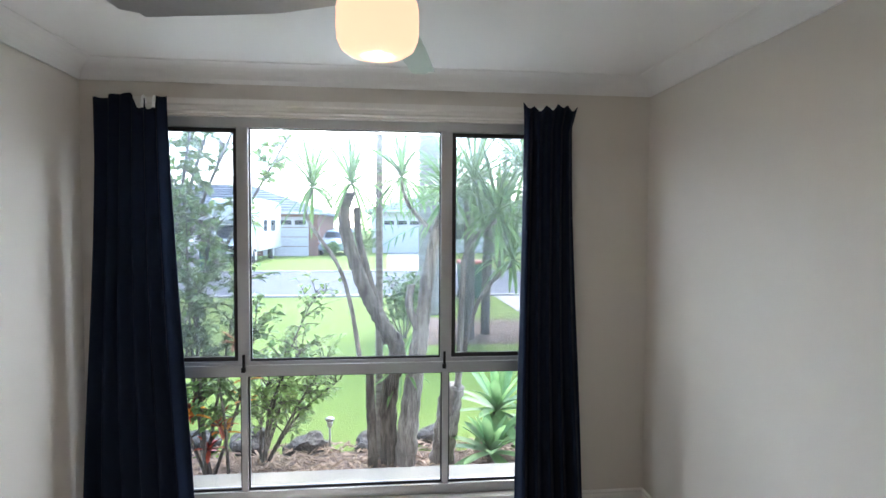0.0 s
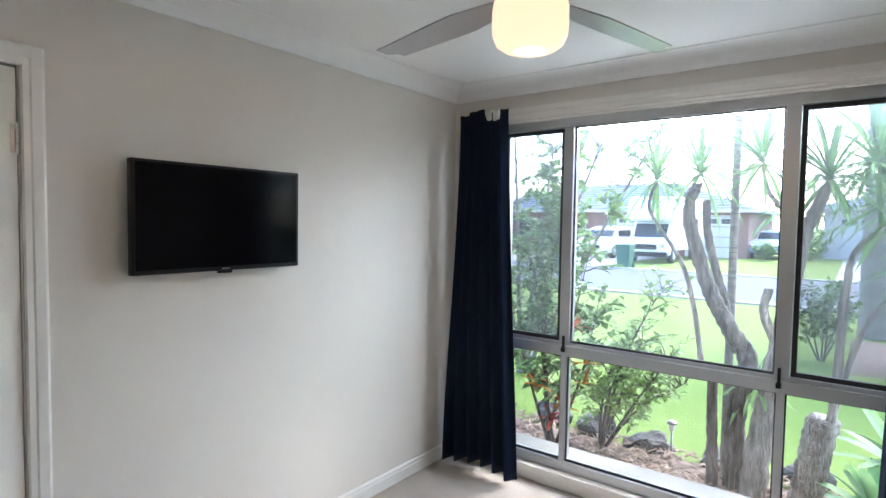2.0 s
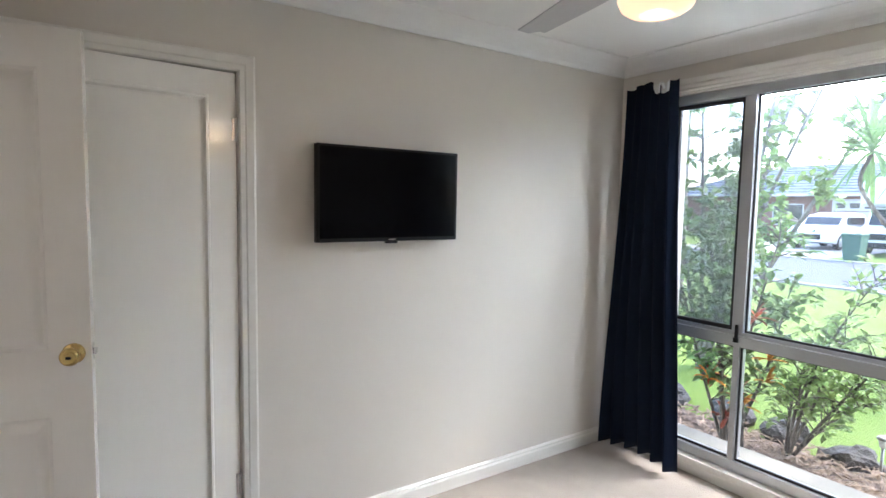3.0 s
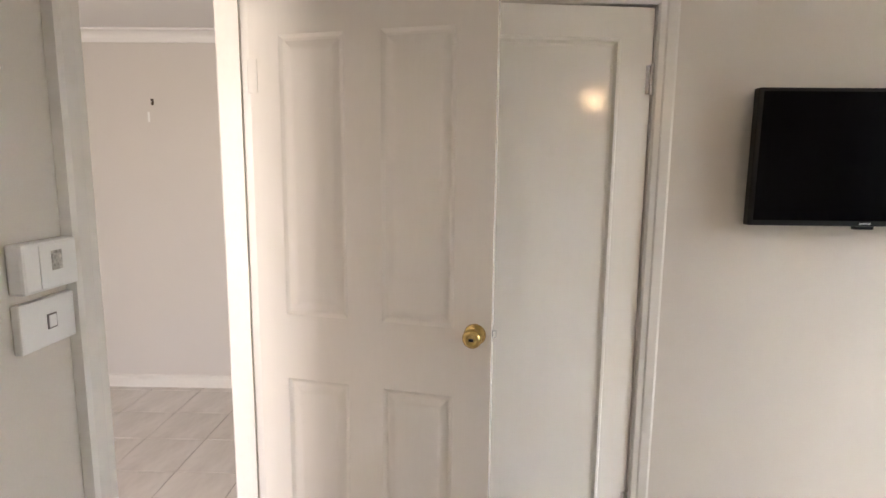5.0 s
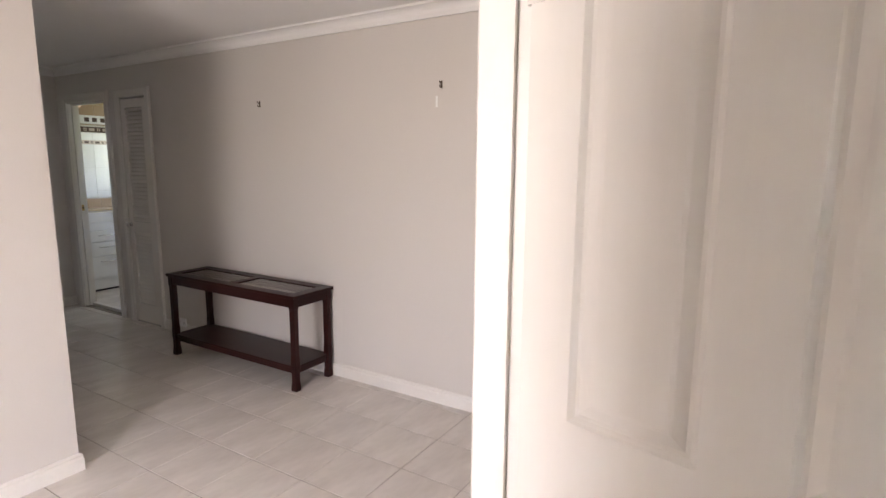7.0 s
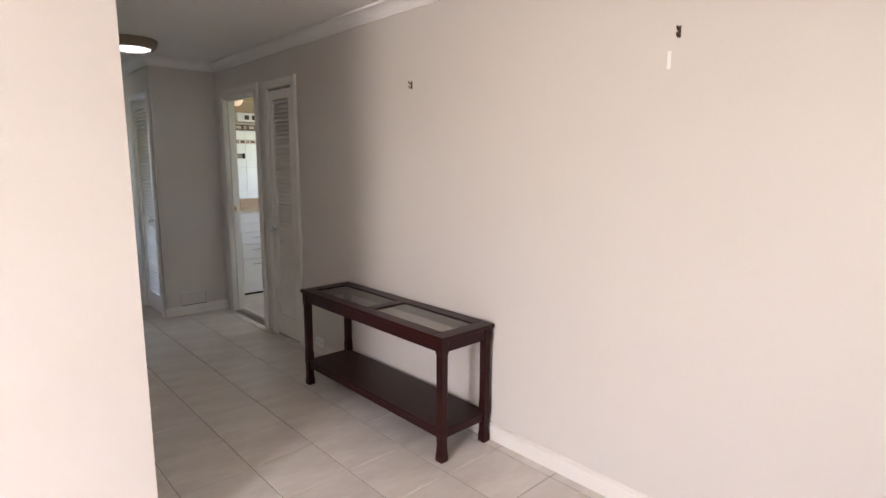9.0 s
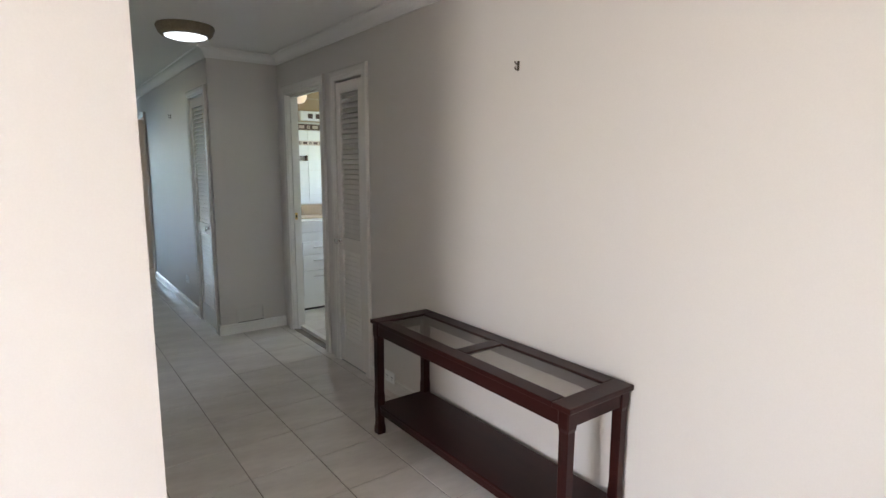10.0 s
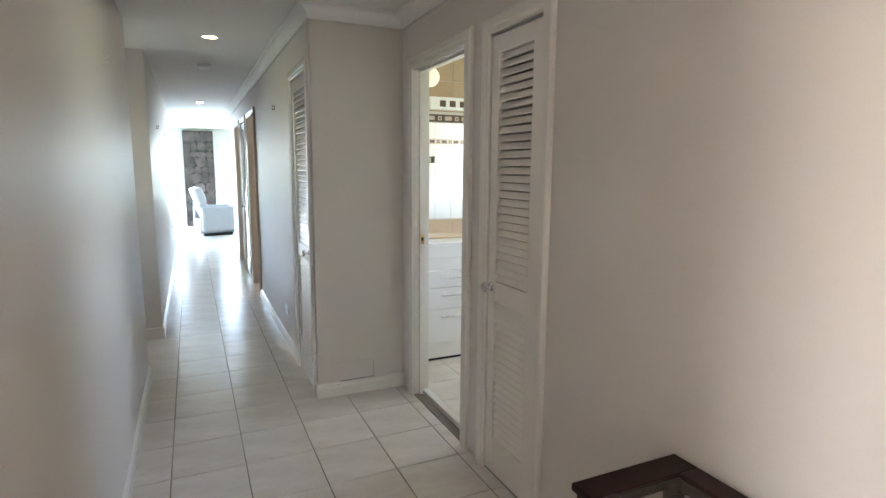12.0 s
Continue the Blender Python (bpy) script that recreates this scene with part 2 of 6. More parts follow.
def run(name, path, profile, mat, closed=False, label="", category="trim"):
    """A moulding along a plan path, room on its left: profile points (out from the wall, height)."""
    pts = [Vector(p) for p in path]
    n = len(pts)
    bm = bmesh.new()
    rings = []
    for i in range(n):
        d1 = (pts[i] - pts[i - 1]).normalized() if (i > 0 or closed) else None
        d2 = (pts[(i + 1) % n] - pts[i]).normalized() if (i < n - 1 or closed) else None
        d1, d2 = d1 or d2, d2 or d1
        n1, n2 = Vector((-d1.y, d1.x)), Vector((-d2.y, d2.x))
        off = n1 if (n1 - n2).length < 1e-4 else n1 + n2
        rings.append([bm.verts.new((pts[i].x + off.x * o, pts[i].y + off.y * o, z)) for o, z in profile])
    m = len(profile)
    for i in range(n if closed else n - 1):
        a, b = rings[i], rings[(i + 1) % n]
        for k in range(m):
            bm.faces.new((a[k], b[k], b[(k + 1) % m], a[(k + 1) % m]))
    if not closed:
        bm.faces.new(rings[0])
        bm.faces.new(rings[-1][::-1])
    ob = part(name, bm, mat)
    return tagged(ob, label, category, kind="structure")


SKIRT = [(0.001, 0.0), (0.016, 0.0), (0.016, 0.060), (0.012, 0.072), (0.013, 0.080), (0.006, 0.088), (0.001, 0.090)]
Z_BED, Z_HALL = 2.43, 2.385
X_W = -1.77      # hall's west wall with the hooks
X_E = -0.188     # hall's east wall
Y_S = -3.65      # bedroom's south wall
Y_F = -6.06      # foyer's south wall
Y_V = -9.485      # wall where the hall narrows
X_N = -1.192     # west wall of the narrow hall
Y_L = -16.5      # where the hall opens into the living room
Y_END = -21.1

# ---- large structure ----
DOOR = (0.078, 0.888)    # bedroom doorway along x
CLOSET = (-3.13, -2.375)
WIN = (0.31, 2.46, 0.08, 2.19)
slab_wall("wall_north", "y", 0.0, 0.24, -0.10, 3.15, -0.3, 2.6, [WIN], M["paint"], "greige painted plaster wall around a wide window")
slab_wall("wall_east", "x", 3.05, 3.15, Y_S - 0.10, 0.0, 0, 2.6, [], M["paint"], "plain greige painted plaster bedroom wall")
slab_wall("wall_west", "x", -0.10, 0.0, Y_S - 0.10, 0.0, 0, 2.6, [(CLOSET[0], CLOSET[1], 0, 2.05)], M["paint"], "greige painted plaster wall with a closet doorway")
slab_wall("wall_south", "y", Y_S - 0.10, Y_S, 0.0, 3.05, 0, 2.6, [(DOOR[0] - 0.02, DOOR[1] + 0.02, 0, 2.06)], M["paint"], "greige painted plaster wall with the bedroom doorway")
slab_wall("wall_closet_back", "x", -0.75, -0.65, Y_S, 0.0, 0, 2.6, [], M["paint"], "plain painted closet back wall")
slab_wall("wall_foyer_north", "y", Y_S - 0.10, Y_S, -1.87, -0.10, 0, 2.6, [], M["hallpaint"], "plain warm grey painted foyer wall")
# out of view; wall and opening placed to set the foyer's shadow edge
slab_wall("wall_entry", "x", 2.80, 2.90, Y_F - 0.1, Y_S - 0.1, 0, 2.6, [(-4.72, -3.88, 0.10, 2.2)], M["hallpaint"], "unseen warm grey entry wall with a bare opening that shapes foyer light")
slab_wall("wall_foyer_south", "y", Y_F - 0.10, Y_F, X_E, 2.80, 0, 2.6, [], M["hallpaint"], "warm grey painted foyer wall ending at the hall corner")
slab_wall("wall_hall_east", "x", X_E, X_E + 0.10, -10.28, Y_F - 0.10, 0, 2.6, [], M["hallpaint"], "warm grey painted wall along the hall")
slab_wall("wall_hall_east_far", "x", X_E - 0.045, X_E + 0.09, Y_L, -11.29, 0, 2.6, [], M["hallpaint"], "pale painted wall along the far hall with hooks")
# unseen wall; its opening is invented to light the hall
slab_wall("wall_side_passage", "x", X_E + 1.2, X_E + 1.3, -11.39, -10.18, 0, 2.6, [(-10.98, -10.58, 0.9, 1.9)], M["hallpaint"], "unseen end wall of a side passage with an opening added for light")
slab_wall("wall_passage_north", "y", -10.28, -10.18, X_E + 0.10, X_E + 1.2, 0, 2.6, [], M["hallpaint"], "plain painted side passage wall")
slab_wall("wall_passage_south", "y", -11.39, -11.29, X_E + 0.09, X_E + 1.2, 0, 2.6, [], M["hallpaint"], "plain painted side passage wall")
BATH = (-9.29, -8.607)
LOUV = (-8.345, -7.955)
slab_wall("wall_hall_west", "x", X_W - 0.10, X_W, Y_V, Y_S - 0.10, 0, 2.6,
          [(BATH[0] - 0.02, BATH[1] + 0.02, 0, 2.06), (LOUV[0] - 0.01, LOUV[1] + 0.01, 0, 2.05)], M["hallpaint"], "warm grey painted hall wall with two doorways")
slab_wall("wall_vent", "y", Y_V - 0.10, Y_V, X_W - 0.10, X_N, 0, 2.6, [], M["hallpaint"], "warm grey painted return wall with a vent grille")
LOUV2 = (-10.11, -9.60)
FAR_A, FAR_B, FAR_C = (-13.32, -12.56), (-14.22, -13.62), (-15.25, -14.50)
slab_wall("wall_hall_narrow", "x", X_N - 0.10, X_N, Y_L, Y_V - 0.10, 0, 2.6,
          [(LOUV2[0], LOUV2[1], 0, 2.05), (*FAR_A, 0, 2.06), (*FAR_B, 0, 2.05), (*FAR_C, 0, 2.06)], M["hallpaint"], "pale painted wall of the narrow hall with several doorways")


def sheet(name, x0, y0, x1, y1, z0, z1, mat, label, category):
    return tagged(part(name, box(x0, y0, z0, x1, y1, z1), mat), label, category, kind="structure")


sheet("floor_carpet", -0.10, Y_S - 0.05, 3.05, 0.0, -0.05, 0.0, M["carpet"], "beige cut-pile carpet covering the bedroom floor", "carpet")
sheet("ceiling_bedroom", -0.10, Y_S - 0.05, 3.15, 0.10, Z_BED, Z_BED + 0.08, M["ceiling"], "flat white painted bedroom ceiling", "ceiling")
sheet("foundation", -6.1, Y_END - 0.15, 4.7, 0.20, -0.40, -0.052, M["slab"], "plain concrete slab under the house", "slab")
# never in view; added to block sky light through gaps above the rooms
sheet("sky_block_slab", -6.1, Y_END - 0.2, 4.7, 0.27, 2.62, 2.78, M["ceiling"], "unseen flat slab added to keep sky light out of the house", "roof")
sheet("ceiling_hall", -6.0, Y_END - 0.1, 4.6, Y_S - 0.05, Z_HALL, Z_HALL + 0.08, M["ceiling"], "flat white painted hall ceiling", "ceiling")

COVE = [(0.001, Z_BED - 0.085)] + [(0.012 + 0.115 * (1 - math.cos(a)), Z_BED - 0.085 + 0.08 * math.sin(a)) for a in [radians(15 * i) for i in range(0, 7)]] + [(0.130, Z_BED + 0.001), (0.001, Z_BED + 0.001)]
run("cornice_bedroom", [(0, Y_S), (3.05, Y_S), (3.05, 0), (0, 0)], COVE, M["ceiling"], True, "white plaster cove cornice around the bedroom", "cornice")
COVE2 = [(0.001, Z_HALL - 0.075), (0.012, Z_HALL - 0.075)] + [(0.012 + 0.06 * (1 - math.cos(a)), Z_HALL - 0.068 + 0.056 * math.sin(a)) for a in [radians(18 * i) for i in range(0, 6)]] + [(0.076, Z_HALL + 0.001), (0.001, Z_HALL + 0.001)]
run("cornice_hall", [(X_N, Y_L), (X_N, Y_V), (X_W, Y_V), (X_W, Y_S - 0.1), (2.80, Y_S - 0.1), (2.80, Y_F), (X_E, Y_F)][::-1], COVE2, M["ceiling"], False, "white plaster cove cornice around the hall", "cornice")

# skirting, broken at the doorways
for nm, pth, lab in (
    ("skirting_bedroom", [(0, CLOSET[1] + 0.074), (0, 0), (3.05, 0), (3.05, Y_S), (DOOR[1] + 0.082, Y_S)], "gloss white skirting board round the bedroom"),
    ("skirting_foyer", [(X_W, LOUV[1] + 0.080), (X_W, Y_S - 0.1), (DOOR[0] - 0.08, Y_S - 0.1)], "gloss white skirting board below the hooks"),
    ("skirting_vent", [(X_N, LOUV2[1] + 0.06), (X_N, Y_V), (X_W, Y_V)], "gloss white skirting board below the vent"),
    ("skirting_narrow", [(X_N, FAR_A[1] + 0.06), (X_N, LOUV2[0] - 0.06)], "gloss white skirting board in the narrow hall"),
    ("skirting_corner", [(2.80, Y_F), (X_E, Y_F), (X_E, -10.28), (X_E + 0.1, -10.28)], "gloss white skirting board turning the hall corner"),
    ("skirting_far", [(X_E + 0.09, -11.29), (X_E - 0.045, -11.29), (X_E - 0.045, Y_L)], "gloss white skirting board on the far hall wall"),
):
    # the room lies to the right of these paths
    run(nm, pth[::-1], SKIRT, M["trim"], False, lab, "skirting")


# ---- doors and their trim ----
ARCH = [(0.0, 0.001), (0.0, 0.010), (0.006, 0.016), (0.022, 0.016), (0.027, 0.020), (0.052, 0.022), (0.060, 0.018), (0.062, 0.001)]


def architrave(name, axis, wall, side, u0, u1, top, label="gloss white moulded door architrave", wide=1.0):
    """A mitred door surround on one face of a wall; side is +1 or -1, the way it stands out."""
    bm = bmesh.new()
    rings = []
    for u, z, su, sz in ((u0, 0.0, -1, 0), (u0, top, -1, 1), (u1, top, 1, 1), (u1, 0.0, 1, 0)):
        ring = []
        for o, p in ARCH:
            o = o * wide
            uu, zz, w = u + su * o, z + sz * o, wall + side * p
            ring.append(bm.verts.new((w, uu, zz) if axis == "x" else (uu, w, zz)))
        rings.append(ring)
    n = len(ARCH)
    for a, b in zip(rings, rings[1:]):
        for k in range(n):
            bm.faces.new((a[k], b[k], b[(k + 1) % n], a[(k + 1) % n]))
    bm.faces.new(rings[0])
    bm.faces.new(rings[-1])
    return tagged(part(name, bm, M["trim"]), label, "architrave", kind="structure")


def lining(name, axis, a, b, u0, u1, top, t=0.02):
    """A door frame lining inside an opening, with a stop bead."""
    ob = thing(name, pose(0, 0, 0), "gloss white timber door lining with stop", "door frame", kind="structure")
    mid = (a + b) / 2
    for nm, p0, p1, tt in (("lining_board", a, b, t), ("stop_bead", mid - 0.018, mid + 0.018, t + 0.012)):
        lo = 0 if nm == "lining_board" else t
        for q in ((u0 - t + lo, u0 - t + tt, 0, top), (u1 + t - tt, u1 + t - lo, 0, top), (u0 - t + lo, u1 + t - lo, top + t - tt, top + t - lo)):
            part(nm, box(p0, q[0], q[2], p1, q[1], q[3]) if axis == "x" else box(q[0], p0, q[2], q[1], p1, q[3]), M["trim"], ob)
    return ob


architrave("architrave_bedroom_in", "y", Y_S, 1, DOOR[0] - 0.006, DOOR[1] + 0.006, 2.045, wide=1.2)
architrave("architrave_bedroom_out", "y", Y_S - 0.10, -1, DOOR[0] - 0.006, DOOR[1] + 0.006, 2.045)
lining("lining_bedroom", "y", Y_S - 0.10, Y_S, DOOR[0], DOOR[1], 2.04)
architrave("architrave_closet", "x", 0.0, 1, CLOSET[0] - 0.004, CLOSET[1] + 0.004, 2.045, wide=1.1)
architrave("architrave_bath", "x", X_W, 1, BATH[0] - 0.004, BATH[1] + 0.004, 2.045, wide=1.25)
lining("lining_bath", "x", X_W - 0.10, X_W, BATH[0], BATH[1], 2.04)
architrave("architrave_linen", "x", X_W, 1, LOUV[0] - 0.004, LOUV[1] + 0.004, 2.045, wide=1.2)
architrave("architrave_hall_cupboard", "x", X_N, 1, LOUV2[0] - 0.004, LOUV2[1] + 0.004, 2.045)
for i, d in enumerate((FAR_A, FAR_B, FAR_C)):
    architrave("architrave_far_%d" % (i + 1), "x", X_N, 1, d[0] - 0.004, d[1] + 0.004, 2.045)


def panel_face(bm, panels, w, h, y, sgn, steps):
    """A leaf face in the xz plane at y with panels (u0, u1, z0, z1) sunk and raised by steps (inset, depth)."""
    us = sorted({0, w, *[p[0] for p in panels], *[p[1] for p in panels]})
    zs = sorted({0, h, *[p[2] for p in panels], *[p[3] for p in panels]})
    cache = {}

    def v(u, z, d=0.0):
        key = (round(u, 5), round(z, 5), round(d, 5))
        if key not in cache:
            cache[key] = bm.verts.new((u, y - sgn * d, z))
        return cache[key]

    for u0, u1 in zip(us, us[1:]):
        for z0, z1 in zip(zs, zs[1:]):
            inside = [p for p in panels if p[0] <= (u0 + u1) / 2 <= p[1] and p[2] <= (z0 + z1) / 2 <= p[3]]
            if not inside:
                bm.faces.new((v(u0, z0), v(u1, z0), v(u1, z1), v(u0, z1)))
    for p in panels:
        bu = [u for u in us if p[0] <= u <= p[1]]
        bz = [z for z in zs if p[2] <= z <= p[3]]
        prev = (p[0], p[1], p[2], p[3], 0.0)
        for ins, d in steps:
            cur = (p[0] + ins, p[1] - ins, p[2] + ins, p[3] - ins, d)
            A = [v(prev[0], prev[2], prev[4]), v(prev[1], prev[2], prev[4]), v(prev[1], prev[3], prev[4]), v(prev[0], prev[3], prev[4])]
            B = [v(cur[0], cur[2], cur[4]), v(cur[1], cur[2], cur[4]), v(cur[1], cur[3], cur[4]), v(cur[0], cur[3], cur[4])]
            for k in range(4):
                bm.faces.new((A[k], A[(k + 1) % 4], B[(k + 1) % 4], B[k]))
            prev = cur
        bm.faces.new((v(prev[0], prev[2], prev[4]), v(prev[1], prev[2], prev[4]), v(prev[1], prev[3], prev[4]), v(prev[0], prev[3], prev[4])))


def leaf_mesh(w, h, t, panels, steps):
    """A panelled door leaf, hinge at u = 0, thickness t towards +y, both faces moulded."""
    bm = bmesh.new()
    panel_face(bm, panels, w, h, 0.0, -1, steps)
    panel_face(bm, panels, w, h, t, 1, steps)
    for q in ((0, 0, 0, h), (w, 0, w, h), (0, 0, w, 0), (0, h, w, h)):
        bm.faces.new([bm.verts.new(p) for p in ((q[0], 0, q[1]), (q[2], 0, q[3]), (q[2], t, q[3]), (q[0], t, q[1]))])
    bmesh.ops.remove_doubles(bm, verts=list(bm.verts), dist=1e-5)
    return bm


KNOB = [(0.0, 0.0), (0.032, 0.0), (0.033, 0.004), (0.028, 0.008), (0.014, 0.011), (0.011, 0.022), (0.018, 0.028), (0.027, 0.037), (0.029, 0.048), (0.025, 0.058), (0.016, 0.063), (0.013, 0.061), (0.011, 0.0615), (0.0, 0.0615)]
EMBOSS = [(0.004, 0.003), (0.011, 0.007), (0.018, 0.0075), (0.038, 0.002), (0.046, 0.001)]
ang = math.degrees(math.atan2(0.972, 0.2345))
bed_door = thing("door_bedroom", pose(0.107, Y_S + 0.005, 0.0, 0, 0, ang), "glossy cream four-panel door standing open beside the closet", "door", kind="")
PANELS = [(0.10, 0.315, 1.045, 1.91), (0.43, 0.655, 1.045, 1.91), (0.10, 0.315, 0.22, 0.83), (0.43, 0.655, 0.22, 0.83)]
part("leaf", leaf_mesh(0.77, 2.03, 0.036, PANELS, EMBOSS), M["door"], bed_door).location = (0, 0, 0.008)
kn = part("knob", lathe(KNOB, 28, m=pose(0.722, 0.0, 1.04, 90, 0, 0)), M["brass"], bed_door, "polished brass round door knob", smooth=True)
part("key_slot", box(0.715, -0.0635, 1.036, 0.729, -0.0612, 1.044), M["blackplastic"], kn)
part("knob", lathe(KNOB, 28, m=pose(0.722, 0.036, 1.04, -90, 0, 0)), M["brass"], bed_door, "polished brass round door knob", smooth=True)
lp = part("latch_plate", bevelled(0.770, 0.007, 1.012, 0.772, 0.029, 1.068, 0.001), M["chrome"], bed_door, "worn metal latch plate")
part("latch_bolt", bevelled(0.772, 0.009, 1.030, 0.782, 0.027, 1.050, 0.003), M["chrome"], lp)
for hz in (0.25, 1.80):
    hg = bevelled(-0.004, -0.003, hz - 0.05, 0.026, 0.0, hz + 0.05, 0.001)
    join(hg, lathe([(0, hz - 0.05), (0.006, hz - 0.05), (0.006, hz + 0.05), (0, hz + 0.05)], 12, m=pose(-0.004, 0.004, 0)))
    part("hinge", hg, M["trim"], bed_door)

closet = thing("closet_door", pose(-0.004, CLOSET[1] - 0.003, 0.0, 0, 0, -84.3), "glossy white closet door standing slightly ajar, one long panel", "closet door")
cw = CLOSET[1] - CLOSET[0] - 0.006
cl = leaf_mesh(cw, 2.025, 0.034, [(0.105, cw - 0.105, 0.16, 1.93)], [(0.004, -0.004), (0.012, -0.004), (0.020, 0.006), (0.028, 0.008)])
part("leaf", cl, M["closet"], closet).matrix_local = pose(0, -0.034, 0.012)
for hz in (0.33, 1.815):
    hg = bevelled(-0.004, 0.0005, hz - 0.045, 0.018, 0.003, hz + 0.045, 0.001)
    join(hg, lathe([(0, hz - 0.05), (0.0065, hz - 0.05), (0.0065, hz - 0.018), (0.0055, hz - 0.017), (0.0065, hz - 0.016), (0.0065, hz + 0.05), (0, hz + 0.05)], 12, m=pose(-0.001, 0.006, 0)))
    part("hinge", hg, M["chrome"], closet, "painted-over steel butt hinge")


def louvre_door(name, m, w, label, knob_u, h=2.02):
    """A louvred door, face at y = 0 looking along -y, hinge at u = 0."""
    ob = thing(name, m, label, "louvre door", "louvred cupboard doors")
    st, t = 0.060, 0.032
    for u0, u1 in ((0, st), (w - st, w)):
        part("stile", bevelled(u0, 0, 0, u1, t, h, 0.003), M["door"], ob)
    for z0, z1 in ((0, 0.17), (0.84, 0.935), (h - 0.075, h)):
        part("rail", bevelled(st, 0.001, z0, w - st, t - 0.001, z1, 0.002), M["door"], ob)
    sl = bevelled(st - 0.002, -0.0172, -0.0030, w - st + 0.002, 0.0172, 0.0030, 0.0025, 1)
    first = None
    for z0, z1, n in ((0.17, 0.84, 19), (0.935, h - 0.075, 29)):
        for i in range(n):
            z = z0 + (z1 - z0) * (i + 0.5) / n
            tilt = 60 + random.uniform(-1.5, 1.5)
            if first is None:
                first = part("slat", sl, M["door"], ob)
                o = first
            else:
                o = new("slat", first.data)
                o.parent = ob
            o.matrix_local = pose(0, t / 2, z, tilt, 0, 0)
    part("knob", lathe([(0, 0), (0.022, 0), (0.021, 0.004), (0.010, 0.007), (0.010, 0.018), (0.021, 0.026), (0.025, 0.036), (0.019, 0.045), (0.0, 0.047)], 20, m=pose(knob_u, 0, 0.905, 90, 0, 0)), M["chrome"], ob, "clear chrome-ringed cupboard knob", smooth=True)
    for hz in (0.3, 1.75):
        part("hinge", bevelled(w - 0.004, -0.003, hz - 0.04, w + 0.004, 0.006, hz + 0.04, 0.002), M["trim"], ob)
    return ob


# faces the hall along +x: local -y is world +x
lw = LOUV[1] - LOUV[0]
louvre_door("linen_cupboard_door", pose(X_W + 0.004, LOUV[0] + 0.003, 0.012, 0, 0, 90), lw - 0.006, "closed cream louvred linen cupboard door with a round knob", 0.03)
lw2 = LOUV2[1] - LOUV2[0]
louvre_door("hall_cupboard_door", pose(X_N + 0.004, LOUV2[0] + 0.003, 0.012, 0, 0, 90), lw2 - 0.006, "closed cream louvred cupboard door in the narrow hall", lw2 - 0.04)
louvre_door("far_cupboard_door", pose(X_N + 0.004, FAR_B[0] + 0.003, 0.012, 0, 0, 90), FAR_B[1] - FAR_B[0] - 0.006, "cream louvred cupboard door far along the hall", 0.04)
for y0, y1 in ((LOUV[0] - 0.05, LOUV[1] + 0.05),):
    slab_wall("wall_linen_back", "x", X_W - 0.65, X_W - 0.6, y0, y1, 0, 2.6, [], M["hallpaint"], "plain painted cupboard back wall")
slab_wall("wall_linen_side", "y", LOUV[1] + 0.05, LOUV[1] + 0.10, X_W - 0.65, X_W - 0.1, 0, 2.6, [], M["hallpaint"], "plain painted cupboard side wall")
for i, (d, lab) in enumerate(((LOUV2, "cupboard"), (FAR_B, "cupboard"))):
    slab_wall("wall_cupboard_back_%d" % i, "x", X_N - 0.65, X_N - 0.6, d[0] - 0.05, d[1] + 0.05, 0, 2.6, [], M["hallpaint"], "plain painted cupboard back wall")
M["tan"] = material("ochre_painted_room_wall", (0.52, 0.40, 0.22), 0.7, vary=0.05, scale=2, fine=150, bump=0.08)
slab_wall("wall_far_rooms", "x", X_N - 1.9, X_N - 1.8, -15.6, -12.0, 0, 2.6, [], M["tan"], "ochre painted wall of a side room")
for i, y in enumerate((-15.6, -14.36, -13.47, -12.1)):
    slab_wall("wall_room_divide_%d" % i, "y", y - 0.04, y + 0.04, X_N - 1.8, X_N - 0.1, 0, 2.6, [], M["tan"], "ochre painted dividing wall of a side room")

# ---- bedroom window ----
M["mesh"] = bpy.data.materials.new("grey_fly_screen")
M["mesh"].use_nodes = True
M["mesh"].node_tree.nodes["Principled BSDF"].inputs["Base Color"].default_value = (0.16, 0.19, 0.22, 1)
M["mesh"].node_tree.nodes["Principled BSDF"].inputs["Alpha"].default_value = 0.28
win = thing("window_bedroom", pose(0, 0, 0), "wide satin aluminium window with sliding side sashes", "window", kind="structure")
x0, x1, z0, z1 = WIN
FY = 0.028
part("head_board", box(x0, 0.0012, z1 - 0.012, x1, FY - 0.003, z1 - 0.0005), M["trim"], win, "white timber reveal")
AR2 = [(0.0, 0.0), (0.0, 0.012), (0.012, 0.018), (0.020, 0.012), (0.038, 0.012), (0.046, 0.020), (0.074, 0.022), (0.078, 0.0)]
bm = bmesh.new()
rings = []
for u, z, su, sz in ((x0, z0 - 0.0, -1, 0), (x0, z1, -1, 1), (x1, z1, 1, 1), (x1, z0 - 0.0, 1, 0)):
    rings.append([bm.verts.new((u + su * o, -p - 0.0008, z + sz * o)) for o, p in AR2])
for a, b in zip(rings, rings[1:]):
    for k in range(len(AR2)):
        bm.faces.new((a[k], b[k], b[(k + 1) % len(AR2)], a[(k + 1) % len(AR2)]))
bm.faces.new(rings[0])
bm.faces.new(rings[-1])
part("window_architrave", bm, M["trim"], win, "stepped white timber window surround")
part("window_sill", bevelled(x0 - 0.05, -0.022, z0 - 0.022, x1 + 0.05, -0.0015, z0 + 0.012, 0.004), M["trim"], win, "white painted timber sill nosing")
